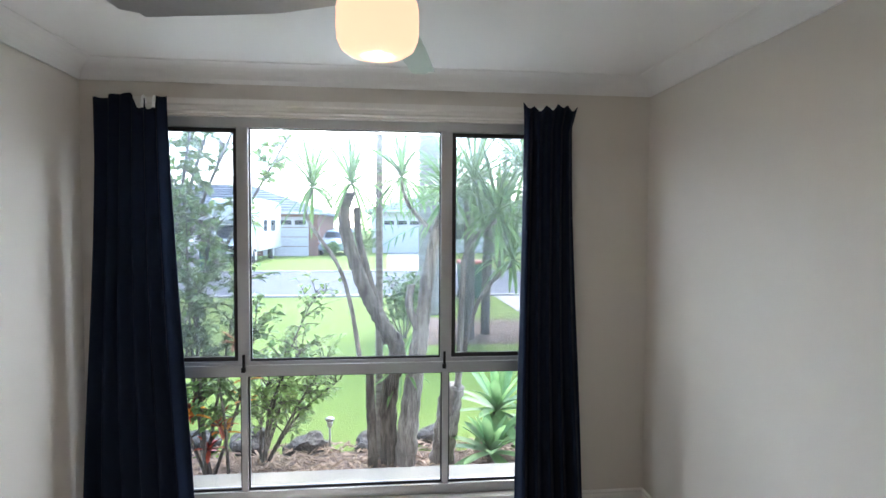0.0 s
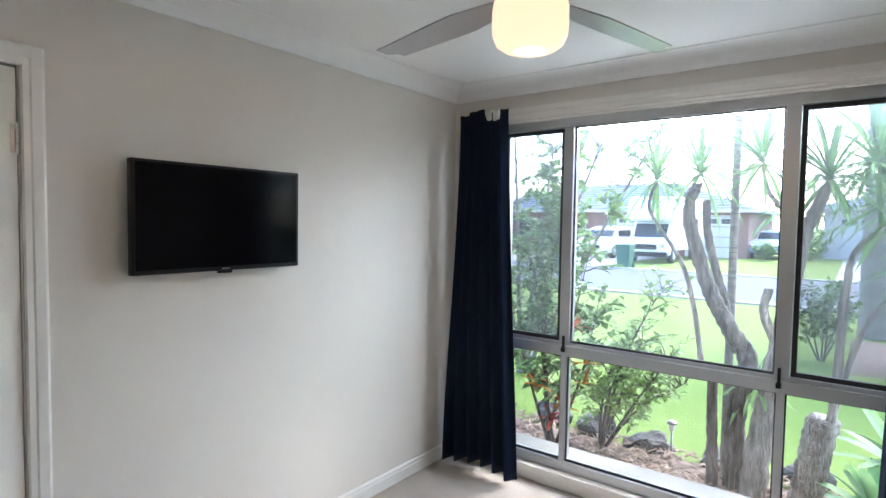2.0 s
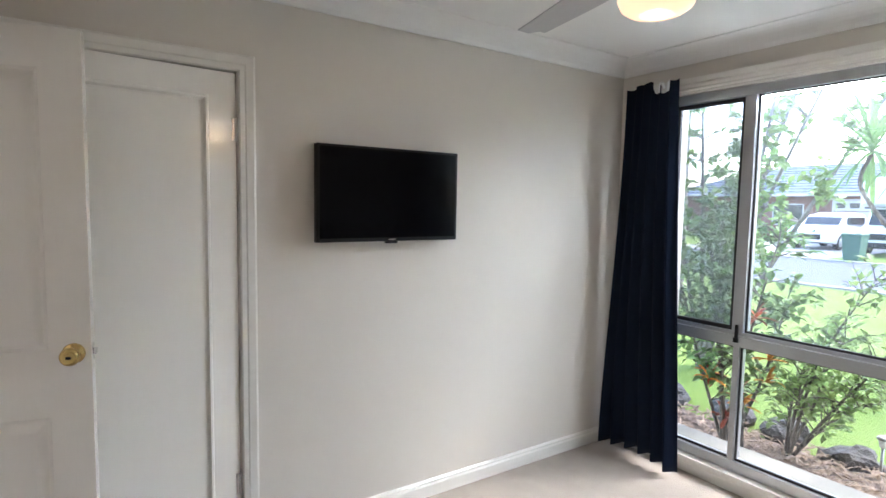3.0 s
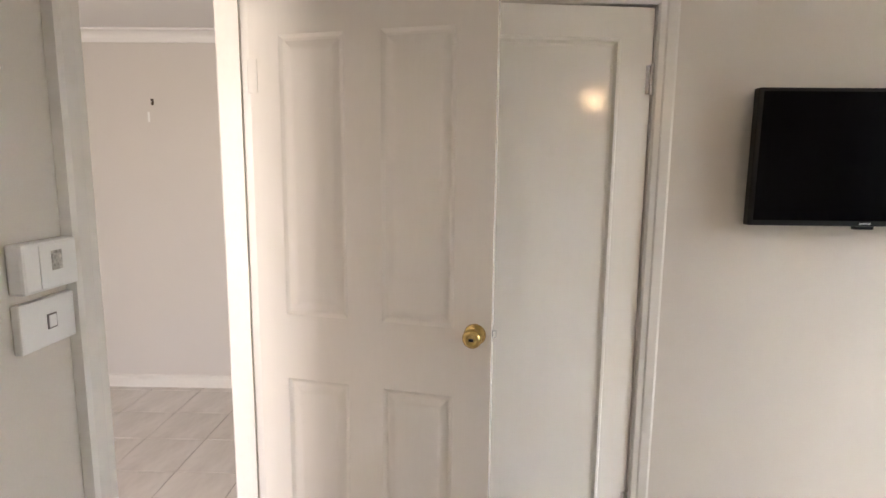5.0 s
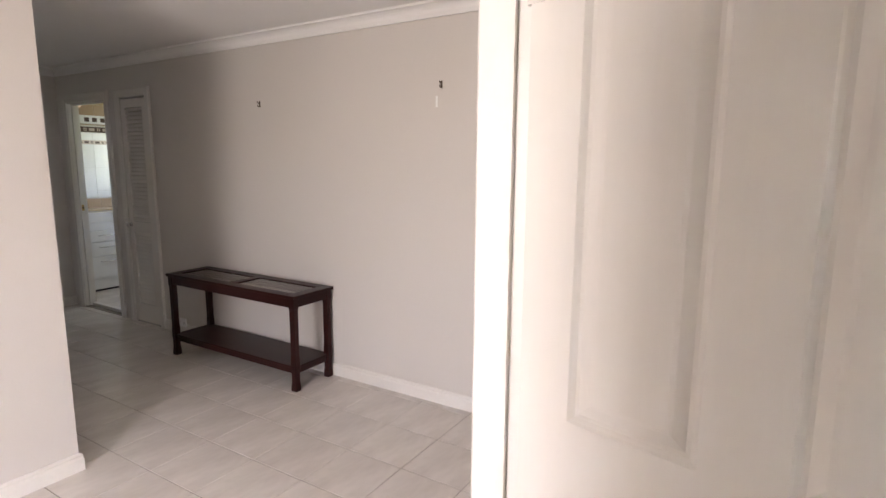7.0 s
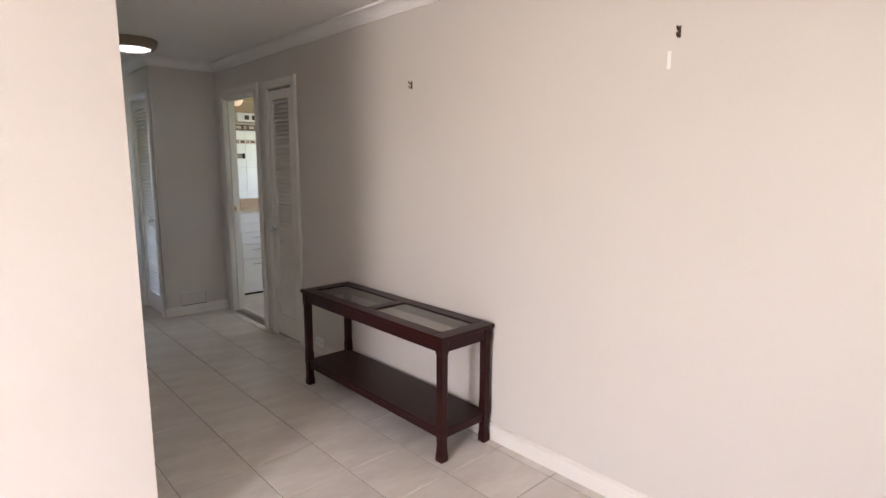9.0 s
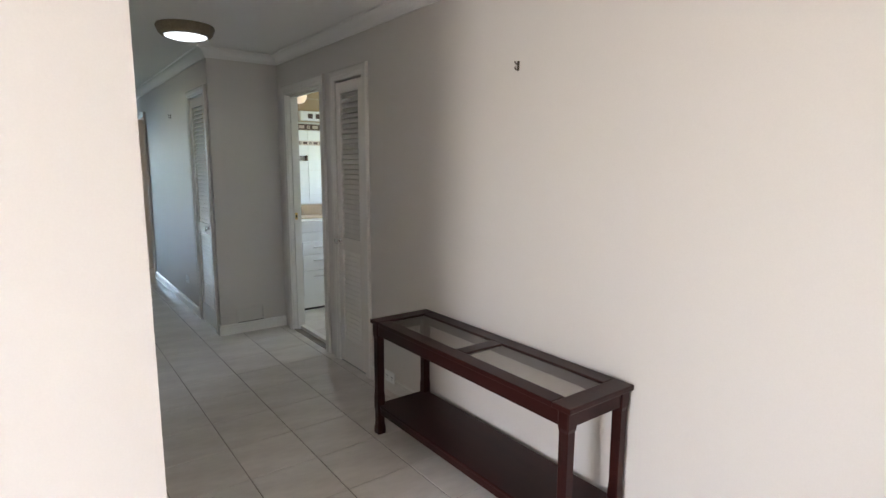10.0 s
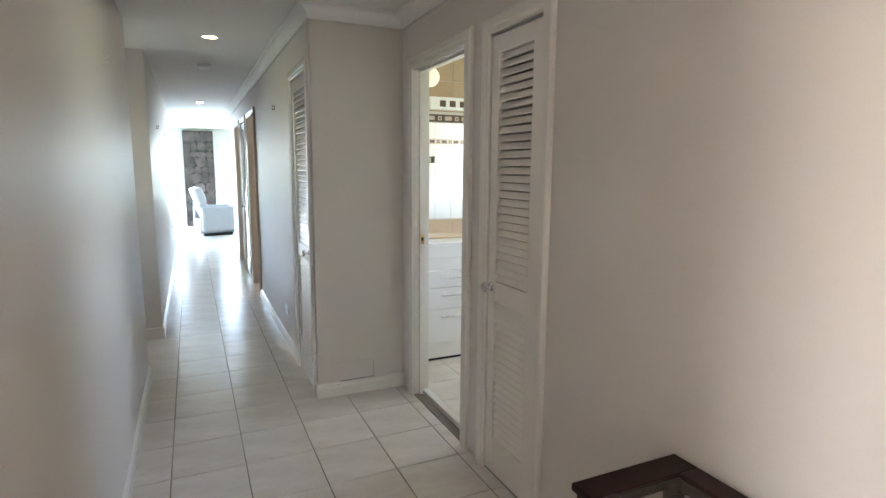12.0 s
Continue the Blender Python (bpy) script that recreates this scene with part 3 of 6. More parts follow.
part("window_sill", bevelled(x0 + 0.001, -0.0012, z0 + 0.0005, x1 - 0.001, FY + 0.01, z0 + 0.012, 0.002), M["trim"], win, "white painted timber sill board")
TR = (0.788, 0.868)
M1, M2 = (0.766, 0.827), (1.864, 1.926)
fr = [("head_rail", x0, z1 - 0.062, x1, z1 - 0.0005, 0.0), ("bottom_rail", x0, z0 + 0.012, x1, z0 + 0.072, 0.0), ("jamb_rail", x0, z0 + 0.072, x0 + 0.045, z1 - 0.062, 0.0),
      ("jamb_rail", x1 - 0.045, z0 + 0.072, x1, z1 - 0.062, 0.0), ("transom", x0 + 0.045, TR[0], x1 - 0.045, TR[1] - 0.02, -0.004), ("track", x0 + 0.045, TR[1] - 0.02, x1 - 0.045, TR[1], 0.012),
      ("mullion", M1[0], TR[1], M1[1], z1 - 0.062, -0.002), ("mullion", M2[0], TR[1], M2[1], z1 - 0.062, -0.002),
      ("glazing_bar", M1[0] + 0.014, z0 + 0.072, M1[1] - 0.014, TR[0], 0.0), ("glazing_bar", M2[0] + 0.012, z0 + 0.072, M2[1] - 0.016, TR[0], 0.0)]
for nm, a, b, c, d, off in fr:
    part(nm, bevelled(a, FY + off, b, c, FY + 0.075 + off * 0.5, d, 0.003), M["alu"], win)
panes = [(x0 + 0.045, M1[0], TR[1], z1 - 0.062, "screen"), (M1[1], M2[0], TR[1], z1 - 0.062, "plain"), (M2[1], x1 - 0.045, TR[1], z1 - 0.062, "screen"),
         (x0 + 0.045, M1[0] + 0.014, z0 + 0.072, TR[0], "low"), (M1[1] - 0.014, M2[0] + 0.012, z0 + 0.072, TR[0], "low"), (M2[1] - 0.016, x1 - 0.045, z0 + 0.072, TR[0], "low")]


def ring_frame(a, b, c, d, y0, y1, t, tb=None):
    """A rectangular frame in the xz plane, bars t wide."""
    bm = box(a, y0, c, a + t, y1, d)
    for q in ((b - t, c, b, d), (a + t, c, b - t, c + (tb or t)), (a + t, d - t, b - t, d)):
        join(bm, box(q[0], y0, q[1], q[2], y1, q[3]))
    return bm


for a, b, c, d, kind in panes:
    if kind == "screen":
        sash = part("sash", ring_frame(a + 0.002, b - 0.002, c + 0.002, d - 0.002, FY + 0.022, FY + 0.045, 0.022), M["rubber"], win, "dark sliding sash with fly screen frame")
        scr = part("fly_screen", box(a + 0.021, FY + 0.030, c + 0.021, b - 0.021, FY + 0.0308, d - 0.021), M["mesh"], sash, "fine grey fly screen mesh")
        scr.visible_shadow = False
        g = part("pane", box(a + 0.02, FY + 0.050, c + 0.02, b - 0.02, FY + 0.054, d - 0.02), M["veiled"], sash)
    else:
        sash = part("seal", ring_frame(a + 0.0005, b - 0.0005, c + 0.0005, d - 0.0005, FY + 0.018, FY + 0.03, 0.007, 0.012), M["rubber"], win, "black rubber glazing seal")
        g = part("pane", box(a + 0.004, FY + 0.032, c + 0.004, b - 0.004, FY + 0.036, d - 0.004), M["clear" if kind == "low" else "veiled"], sash)
    g.visible_shadow = False
for x in ((M1[0] + M1[1]) / 2, (M2[0] + M2[1]) / 2 - 0.01):
    lt = bevelled(x - 0.011, FY - 0.022, TR[1] - 0.055, x + 0.011, FY - 0.002, TR[1] - 0.028, 0.004)
    join(lt, bevelled(x - 0.006, FY - 0.018, TR[1] - 0.03, x + 0.008, FY - 0.004, TR[1] + 0.042, 0.003))
    part("latch", lt, M["blackplastic"], win, "black sash latch")
M["brickpaint"] = material("cream_painted_brick_sill", (0.24, 0.22, 0.18), 0.8, vary=0.1, scale=5, fine=60, bump=0.3)
part("outer_sill", bevelled(x0 - 0.05, FY + 0.075, z0 - 0.01, x1 + 0.05, 0.30, z0 + 0.055, 0.006), M["brickpaint"], win, "cream painted brick outer sill")


# ---- curtains ----
def curtain(name, xa0, xa1, xb0, xb1, ztop, zbot, folds, rng, label, peaks, notches=(), neck=0.0):
    """A hanging pleated curtain, top from xa0 to xa1, hem from xb0 to xb1."""
    ob = thing(name, pose((xb0 + xb1) / 2, -0.145, 0.0), label, "curtain", "pair of navy curtains")
    ox = (xb0 + xb1) / 2
    nu, nz = folds * 14, 40
    ph = [rng.uniform(-0.5, 0.5) for _ in range(folds + 2)]
    am = [rng.uniform(0.6, 1.25) for _ in range(folds + 2)]
    bm = bmesh.new()
    grid = []
    for k in range(nz + 1):
        s = k / nz
        row = []
        for i in range(nu + 1):
            t = i / nu
            f = t * folds
            j = int(min(f, folds - 1e-6))
            e = s ** 1.3
            lo, hi = xa0 + (xb0 - xa0) * e, xa1 + (xb1 - xa1) * e
            flare = neck * max(0.0, 1 - s / 0.05)
            lo, hi = lo - 0.2 * flare, hi + flare
            amp = (0.016 + 0.020 * s) * (am[j] * (1 - (f - j)) + am[j + 1] * (f - j))
            a = 2 * math.pi * (f + 0.12 * math.sin(3 * s + ph[j]))
            x = lo + (hi - lo) * (t + 0.014 * math.sin(a + 1.2) + 0.012 * math.sin(5 * s + 4 * t))
            y = amp * math.cos(a) + 0.010 * math.sin(4 * s + 7 * t) - 0.01 * s
            zt = ztop - peaks * abs(math.sin(math.pi * f)) * (0.7 + 0.5 * am[j])
            zt += 0.010 * math.sin(9.7 * t + ph[1] * 6) + 0.007 * math.sin(31 * t + ph[2] * 6)
            for nt_, nw, nd in notches:
                zt -= nd * math.exp(-((t - nt_) / nw) ** 4)
            zb = zbot + 0.014 * math.sin(5.3 * t + ph[0] * 5) + 0.022 * math.sin(2 * t + 1) + 0.008 * math.cos(a)
            row.append(bm.verts.new((x - ox, y, zt + (zb - zt) * s)))
        grid.append(row)
    for a, b in zip(grid, grid[1:]):
        for i in range(nu):
            bm.faces.new((a[i], a[i + 1], b[i + 1], b[i]))
    drape = part("drape", bm, M["curtain"], ob, smooth=True)
    so = drape.modifiers.new("thick", "SOLIDIFY")
    so.thickness = 0.004
    return ob


rng = random.Random(4)
cl_ = curtain("curtain", 0.125, 0.475, 0.050, 0.585, 2.245, 0.035, 6, rng, "navy blockout curtain gathered beside the window, hem above carpet", 0.010, ((0.66, 0.045, 0.060), (0.81, 0.055, 0.050)))
cr_ = curtain("curtain", 2.288, 2.549, 2.258, 2.632, 2.250, 0.035, 5, rng, "navy blockout curtain bunched at the far window edge", 0.013, ((0.55, 0.06, 0.018),), 0.030)
for cu, xs in ((cl_, (0.362, 0.415)),):
    ox = cu.location.x
    for x in xs:
        hk = tube(smooth_path([(x - ox, 0.050, 2.215), (x - ox, 0.030, 2.242), (x - ox + 0.010, -0.004, 2.230), (x - ox + 0.004, 0.000, 2.185)], 4), [0.0075] * 13, 8)
        part("curtain_hook", hk, M["white"], cu, "white plastic curtain hook", smooth=True)

# ---- television ----
tv = thing("television", pose(0.014, -1.706, 1.354), "black flat-screen television mounted on the bedroom wall", "television")
part("housing", bevelled(0.035, -0.366, 0.0, 0.070, 0.366, 0.428, 0.006), M["blackplastic"], tv)
part("screen", bevelled(0.0702, -0.352, 0.018, 0.0722, 0.352, 0.416, 0.0008), M["screen"], tv, "switched-off glossy dark screen")
part("back_box", bevelled(0.022, -0.22, 0.06, 0.036, 0.22, 0.34, 0.01), M["blackplastic"], tv)
part("wall_bracket", bevelled(-0.0135, -0.10, 0.12, 0.023, 0.10, 0.30, 0.003), M["blackplastic"], tv)
part("sensor", bevelled(0.052, -0.03, -0.010, 0.071, 0.03, 0.001, 0.003), M["blackplastic"], tv)
part("logo", box(0.0702, -0.018, 0.006, 0.0712, 0.018, 0.012), M["chrome"], tv, "small silver maker's mark bar")

# ---- ceiling fan ----
FX, FYC = 1.544, -1.835
fan = thing("ceiling_fan", pose(FX, FYC, Z_BED + 0.02), "brushed silver four-blade ceiling fan with a lit opal lamp", "ceiling fan")
part("canopy", lathe([(0, -0.0205), (0.065, -0.0205), (0.065, -0.03), (0.05, -0.055), (0.016, -0.06), (0.0, -0.06)], 28), M["silverfan"], fan, smooth=True)
part("downrod", lathe([(0, -0.05), (0.013, -0.05), (0.013, -0.26), (0, -0.26)], 16), M["silverfan"], fan, smooth=True)
part("motor_housing", lathe([(0, -0.235), (0.05, -0.235), (0.088, -0.25), (0.092, -0.26), (0.092, -0.345), (0.082, -0.352), (0.0, -0.352)], 36), M["silverfan"], fan, smooth=True)
part("lamp_collar", lathe([(0, -0.345), (0.080, -0.345), (0.084, -0.35), (0.084, -0.387), (0.0, -0.387)], 36), M["silverfan"], fan, smooth=True)
part("lamp_shade", lathe([(0.083, -0.3875), (0.0855, -0.400), (0.086, -0.44), (0.084, -0.460), (0.076, -0.478), (0.060, -0.489), (0.035, -0.494), (0.0, -0.496)], 36), M["lampglass"], fan, "glowing opal glass lamp shade", smooth=True)
for k in range(4):
    a0 = 166.5 + 90 * k
    bl = bmesh.new()
    rows = []
    for i in range(15):
        r = 0.09 + (0.585 - 0.09) * i / 14
        wd = 0.026 + 0.017 * min(1, i / 4) + 0.004 * math.sin(i / 3)
        ti = radians(9 - 3 * i / 14)
        skew = 0.035 if i == 14 else 0.0
        rows.append([(r - skew * (1 if s < 0 else 0), s * wd * math.cos(ti), s * wd * math.sin(ti)) for s in (-1, -0.5, 0, 0.5, 1)])
    up = [[bl.verts.new((x, y, z + 0.002)) for x, y, z in r] for r in rows]
    dn = [[bl.verts.new((x, y, z - 0.002)) for x, y, z in r] for r in rows]
    for a, b in zip(up, up[1:]):
        for i in range(4):
            bl.faces.new((a[i], a[i + 1], b[i + 1], b[i]))
    for a, b in zip(dn, dn[1:]):
        for i in range(4):
            bl.faces.new((a[i], b[i], b[i + 1], a[i + 1]))
    for a, b, c, d in zip(up, up[1:], dn, dn[1:]):
        bl.faces.new((a[0], b[0], d[0], c[0]))
        bl.faces.new((a[4], c[4], d[4], b[4]))
    for r, q in ((up[0], dn[0]), (up[-1], dn[-1])):
        for i in range(4):
            bl.faces.new((r[i], q[i], q[i + 1], r[i + 1]))
    part("blade", bl, M["silverfan"], fan).matrix_local = pose(0, 0, -0.368, 0, 0, a0)

# ---- switches by the bedroom door ----
sw = thing("light_dimmer", pose(0.962, Y_S, 1.370), "thick white wall control plate with a worn label", "switch")
part("plate", bevelled(0.008, 0.0005, -0.0375, 0.122, 0.026, 0.0375, 0.005), M["white"], sw)
part("cover", bevelled(0.014, 0.0255, -0.033, 0.090, 0.0275, 0.033, 0.0009), M["white"], sw)
M["smudge"] = material("worn_grey_label", (0.66, 0.63, 0.57), 0.7, vary=0.4, scale=60, fine=200)
part("worn_label", box(0.045, 0.0276, -0.008, 0.067, 0.0281, 0.022), M["smudge"], sw, "scuffed grey sticker remains")
M["bronze0"] = material("dark_chrome_ring", (0.22, 0.21, 0.20), 0.3, metal=0.8, vary=0.1)
sw2 = thing("light_switch", pose(0.962, Y_S, 1.281), "white wall plate with one rounded switch", "switch")
part("plate", bevelled(0.008, 0.0005, -0.0375, 0.122, 0.014, 0.0375, 0.003), M["white"], sw2)
part("surround", bevelled(0.050, 0.0130, -0.012, 0.070, 0.0155, 0.012, 0.0012), M["bronze0"], sw2, "thin chrome switch surround")
part("rocker", bevelled(0.0525, 0.0142, -0.0095, 0.0675, 0.0165, 0.0095, 0.001), M["white"], sw2)

# ---- console table ----
tx0, tx1, ty0, ty1, tz = X_W + 0.012, -1.388, -7.215, -5.838, 0.645
tb = thing("console_table", pose((tx0 + tx1) / 2, (ty0 + ty1) / 2, 0), "dark mahogany console table with smoked glass top inserts", "table")
hx, hy = (tx1 - tx0) / 2, (ty1 - ty0) / 2
for a, b, c, d in ((-hx, -hy, hx, -hy + 0.085), (-hx, hy - 0.085, hx, hy), (-hx, -hy + 0.085, -hx + 0.075, hy - 0.085), (hx - 0.075, -hy + 0.085, hx, hy - 0.085), (-hx + 0.075, -0.035, hx - 0.075, 0.035)):
    part("top_rail", bevelled(a, b, tz - 0.022, c, d, tz, 0.005), M["mahogany"], tb)
for c, d in ((-hy + 0.085, -0.035), (0.035, hy - 0.085)):
    part("glass_insert", bevelled(-hx + 0.076, c + 0.001, tz - 0.012, hx - 0.076, d - 0.001, tz - 0.006, 0.001), M["smoked"], tb, "smoked glass insert")
ax, ay = hx - 0.008, hy - 0.012
for a, b, c, d in ((-ax + 0.05, -ay + 0.006, ax - 0.05, -ay + 0.026), (-ax + 0.05, ay - 0.026, ax - 0.05, ay - 0.006), (-ax + 0.006, -ay + 0.05, -ax + 0.026, ay - 0.05), (ax - 0.026, -ay + 0.05, ax - 0.006, ay - 0.05)):
    part("apron", bevelled(a, b, tz - 0.082, c, d, tz - 0.022, 0.003), M["mahogany"], tb)
for sx in (-1, 1):
    for sy in (-1, 1):
        lg = bmesh.new()
        prof = [(0.0, 0.0245), (0.03, 0.0245), (0.06, 0.0205), (0.12, 0.0205), (0.15, 0.023), (0.21, 0.023), (0.24, 0.0205), (tz - 0.10, 0.0215), (tz - 0.085, 0.025), (tz - 0.022, 0.025)]
        rr = []
        for z, r in prof:
            k = r * 0.82
            rr.append([lg.verts.new((p, q, z)) for p, q in ((r, k), (k, r), (-k, r), (-r, k), (-r, -k), (-k, -r), (k, -r), (r, -k))])
        for a, b in zip(rr, rr[1:]):
            for i in range(8):
                lg.faces.new((a[i], a[(i + 1) % 8], b[(i + 1) % 8], b[i]))
        lg.faces.new(rr[0][::-1])
        lg.faces.new(rr[-1])
        part("leg", lg, M["mahogany"], tb).location = (sx * (ax - 0.025), sy * (ay - 0.025), 0)
part("shelf", bevelled(-ax + 0.012, -ay + 0.012, 0.150, ax - 0.012, ay - 0.012, 0.166, 0.004), M["mahogany"], tb, "low dark wooden shelf")
for a, b, c, d in ((-ax + 0.05, -ay + 0.016, ax - 0.05, -ay + 0.034), (-ax + 0.05, ay - 0.034, ax - 0.05, ay - 0.016), (-ax + 0.016, -ay + 0.05, -ax + 0.034, ay - 0.05), (ax - 0.034, -ay + 0.05, ax - 0.016, ay - 0.05)):
    part("shelf_rail", bevelled(a, b, 0.115, c, d, 0.150, 0.003), M["mahogany"], tb)


# ---- small hall fittings ----
def wall_hook(name, place, rz, mat, label):
    ob = thing(name, pose(*place, 0, 0, rz), label, "hook", "wall hooks")
    ob.scale = (0.8, 0.8, 0.8)
    part("back_plate", bevelled(0.0004, -0.008, -0.026, 0.004, 0.008, 0.026, 0.0015), mat, ob)
    part("upper_prong", tube(smooth_path([(0.003, 0, 0.008), (0.022, 0, 0.010), (0.030, 0, 0.022)], 4), [0.004] * 9, 8), mat, ob, smooth=True)
    part("lower_prong", tube(smooth_path([(0.003, 0, -0.012), (0.016, 0, -0.022), (0.026, 0, -0.016), (0.027, 0, -0.006)], 4), [0.0035] * 13, 8), mat, ob, smooth=True)
    return ob


M["bronze"] = material("aged_bronze", (0.10, 0.075, 0.05), 0.4, metal=0.8, vary=0.2, fine=80)
wall_hook("wall_hook", (X_W, -4.977, 1.94), 0, M["bronze"], "small dark bronze picture hook on the foyer wall")
wall_hook("wall_hook", (X_W, -6.518, 1.903), 0, M["bronze"], "small dark bronze picture hook above the console table")
wall_hook("wall_hook", (X_N, -10.97, 1.95), 0, M["bronze"], "small dark bronze hook in the narrow hall")
wall_hook("wall_hook", (X_E, -9.14, 1.94), 180, M["white"], "small pale hook on the hall wall")
wall_hook("wall_hook", (X_E - 0.045, -12.58, 1.858), 180, M["bronze"], "small hook on the far hall wall")
wall_hook("wall_hook", (X_E - 0.045, -14.56, 1.886), 180, M["bronze"], "small hook on the far hall wall")
strip = thing("adhesive_strip", pose(X_W, -5.009, 1.845), "thin white adhesive strip stuck below a hook", "strip")
part("strip", bevelled(0.0003, -0.007, -0.032, 0.002, 0.007, 0.032, 0.0008), M["white"], strip)


def outlet(place, rz, label):
    ob = thing("power_outlet", pose(*place, 0, 0, rz), label, "outlet", "power outlets")
    part("plate", bevelled(0.0004, -0.057, -0.036, 0.010, 0.057, 0.036, 0.003), M["white"], ob)
    for y in (-0.03, 0.03):
        part("switch", bevelled(0.0095, y - 0.006, 0.016, 0.013, y + 0.006, 0.029, 0.001), M["white"], ob)
        for dy, dz in ((-0.007, 0.004), (0.007, 0.004), (0, -0.012)):
            part("socket_slot", box(0.0099, y + dy - 0.0015, dz - 0.005, 0.0106, y + dy + 0.0015, dz + 0.005), M["blackplastic"], ob)


outlet((X_W + 0.0162, -7.61, 0.105), 0, "white double power outlet low beside the linen cupboard")
outlet((X_N, -10.66, 0.30), 0, "white double power outlet low on the narrow hall wall")
vt = thing("vent_grille", pose(-1.447, Y_V, 0.148), "painted-over grey vent cover low on the return wall", "vent")
part("grille_frame", ring_frame(-0.122, 0.122, -0.072, 0.072, 0.0004, 0.009, 0.012), M["hallpaint"], vt)
part("cover_plate", bevelled(-0.108, 0.001, -0.052, 0.108, 0.005, 0.058, 0.001), M["hallpaint"], vt)
# black sheet put in for the shaded gap below the cover plate
part("vent_gap_dark", box(-0.110, 0.0003, -0.060, 0.110, 0.0010, 0.060), M["rubber"], vt)

cl = thing("ceiling_light", pose(-0.91, -8.83, Z_HALL), "round ceiling light with woven tan rim and lit diffuser", "ceiling light")
part("rim", lathe([(0, -0.0005), (0.180, -0.0005), (0.185, -0.015), (0.168, -0.055), (0.153, -0.07), (0.136, -0.07), (0.13, -0.06), (0.0, -0.055)], 48), M["wicker"], cl, "woven tan rim", smooth=True)
part("diffuser", lathe([(0.134, -0.058), (0.131, -0.072), (0.10, -0.082), (0.0, -0.086)], 40), M["ledglow"], cl, "glowing white diffuser", smooth=True)
for y, lab in ((-10.574, "recessed warm downlight glowing in the hall ceiling"), (-15.03, "recessed warm downlight far along the hall ceiling")):
    dl = thing("downlight", pose(-0.705, y, Z_HALL), lab, "downlight", "hall downlights")
    part("trim_ring", lathe([(0.045, -0.0005), (0.058, -0.001), (0.058, -0.006), (0.05, -0.009), (0.045, -0.004)], 32), M["white"], dl, smooth=True)
    part("lens", lathe([(0.0, -0.0045), (0.0455, -0.0035), (0.0455, -0.0015), (0.0, -0.001)], 28), M["downglow"], dl, "lit warm lens", smooth=True)
sd = thing("smoke_alarm", pose(-0.692, -11.755, Z_HALL), "round white smoke alarm on the hall ceiling", "smoke alarm")
part("base", lathe([(0, -0.0005), (0.066, -0.0005), (0.066, -0.010), (0, -0.010)], 32), M["white"], sd, smooth=True)
part("cover", lathe([(0.060, -0.010), (0.062, -0.022), (0.05, -0.036), (0.0, -0.040)], 32), M["white"], sd, smooth=True)


# ---- bathroom ----
M["bathwhite"] = material("white_gloss_wall_tile", (0.78, 0.77, 0.72), 0.18, vary=0.03, scale=3, fine=30, bump=0.02, random_piece=0.02)
M["bathtan"] = material("tan_wall_tile", (0.45, 0.33, 0.22), 0.3, vary=0.06, scale=5, fine=60, bump=0.03, random_piece=0.03)
M["bathgrout"] = material("pale_wall_grout", (0.66, 0.62, 0.55), 0.9, vary=0.08)
M["mosaicdark"] = material("dark_brown_mosaic", (0.10, 0.06, 0.045), 0.3, vary=0.15, random_piece=0.1)
M["mosaiclight"] = material("pale_stone_mosaic", (0.55, 0.45, 0.36), 0.35, vary=0.1)
M["gloss"] = material("gloss_white_cabinet", (0.80, 0.80, 0.78), 0.15, vary=0.015, bump=0)
M["mirror"] = material("silvered_mirror", (0.92, 0.93, 0.92), 0.01, metal=1.0, vary=0.0, bump=0)
M["stone_top"] = material("beige_benchtop", (0.52, 0.40, 0.26), 0.3, vary=0.12, scale=12, fine=80, bump=0.03)
BY0, BY1, BX0, BZ = -10.22, -8.50, -3.90, 0.030
slab_wall("wall_bath_south", "y", BY0 - 0.10, BY0, BX0 - 0.1, X_W - 0.10, 0, 2.6, [], M["bathgrout"], "pale grouted bathroom wall behind tan tiles")
slab_wall("wall_bath_north", "y", BY1, BY1 + 0.06, BX0 - 0.1, X_W - 0.10, 0, 2.6, [], M["bathgrout"], "pale grouted bathroom wall behind white tiles")
# opening invented for the bathroom's added lamp
slab_wall("wall_bath_west", "x", BX0 - 0.10, BX0, BY0, BY1, 0, 2.6, [(-9.9, -8.7, 1.1, 2.1)], M["bathwhite"], "white bathroom wall with an opening made for an added lamp")
slab_wall("wall_bath_east", "x", X_W - 0.10, X_W, BY0 - 0.1, Y_V - 0.10, 0, 2.6, [], M["bathwhite"], "white bathroom wall beside the doorway")
sheet("floor_bath", BX0, BY0, X_W - 0.10, BY1, -0.05, BZ - 0.006, M["grout"], "grout bed of the raised bathroom floor", "floor")
sheet("bath_threshold", X_W - 0.0998, BATH[0], X_W - 0.055, BATH[1], -0.05, BZ + 0.001, M["trim"], "painted step strip at the bathroom doorway", "threshold")
# flat strip in the dark grout colour along the step's foot
sheet("step_strip", X_W - 0.055, BATH[0], X_W - 0.002, BATH[1], -0.05, 0.003, M["grout"], "dark flat strip in front of the bathroom step", "threshold")


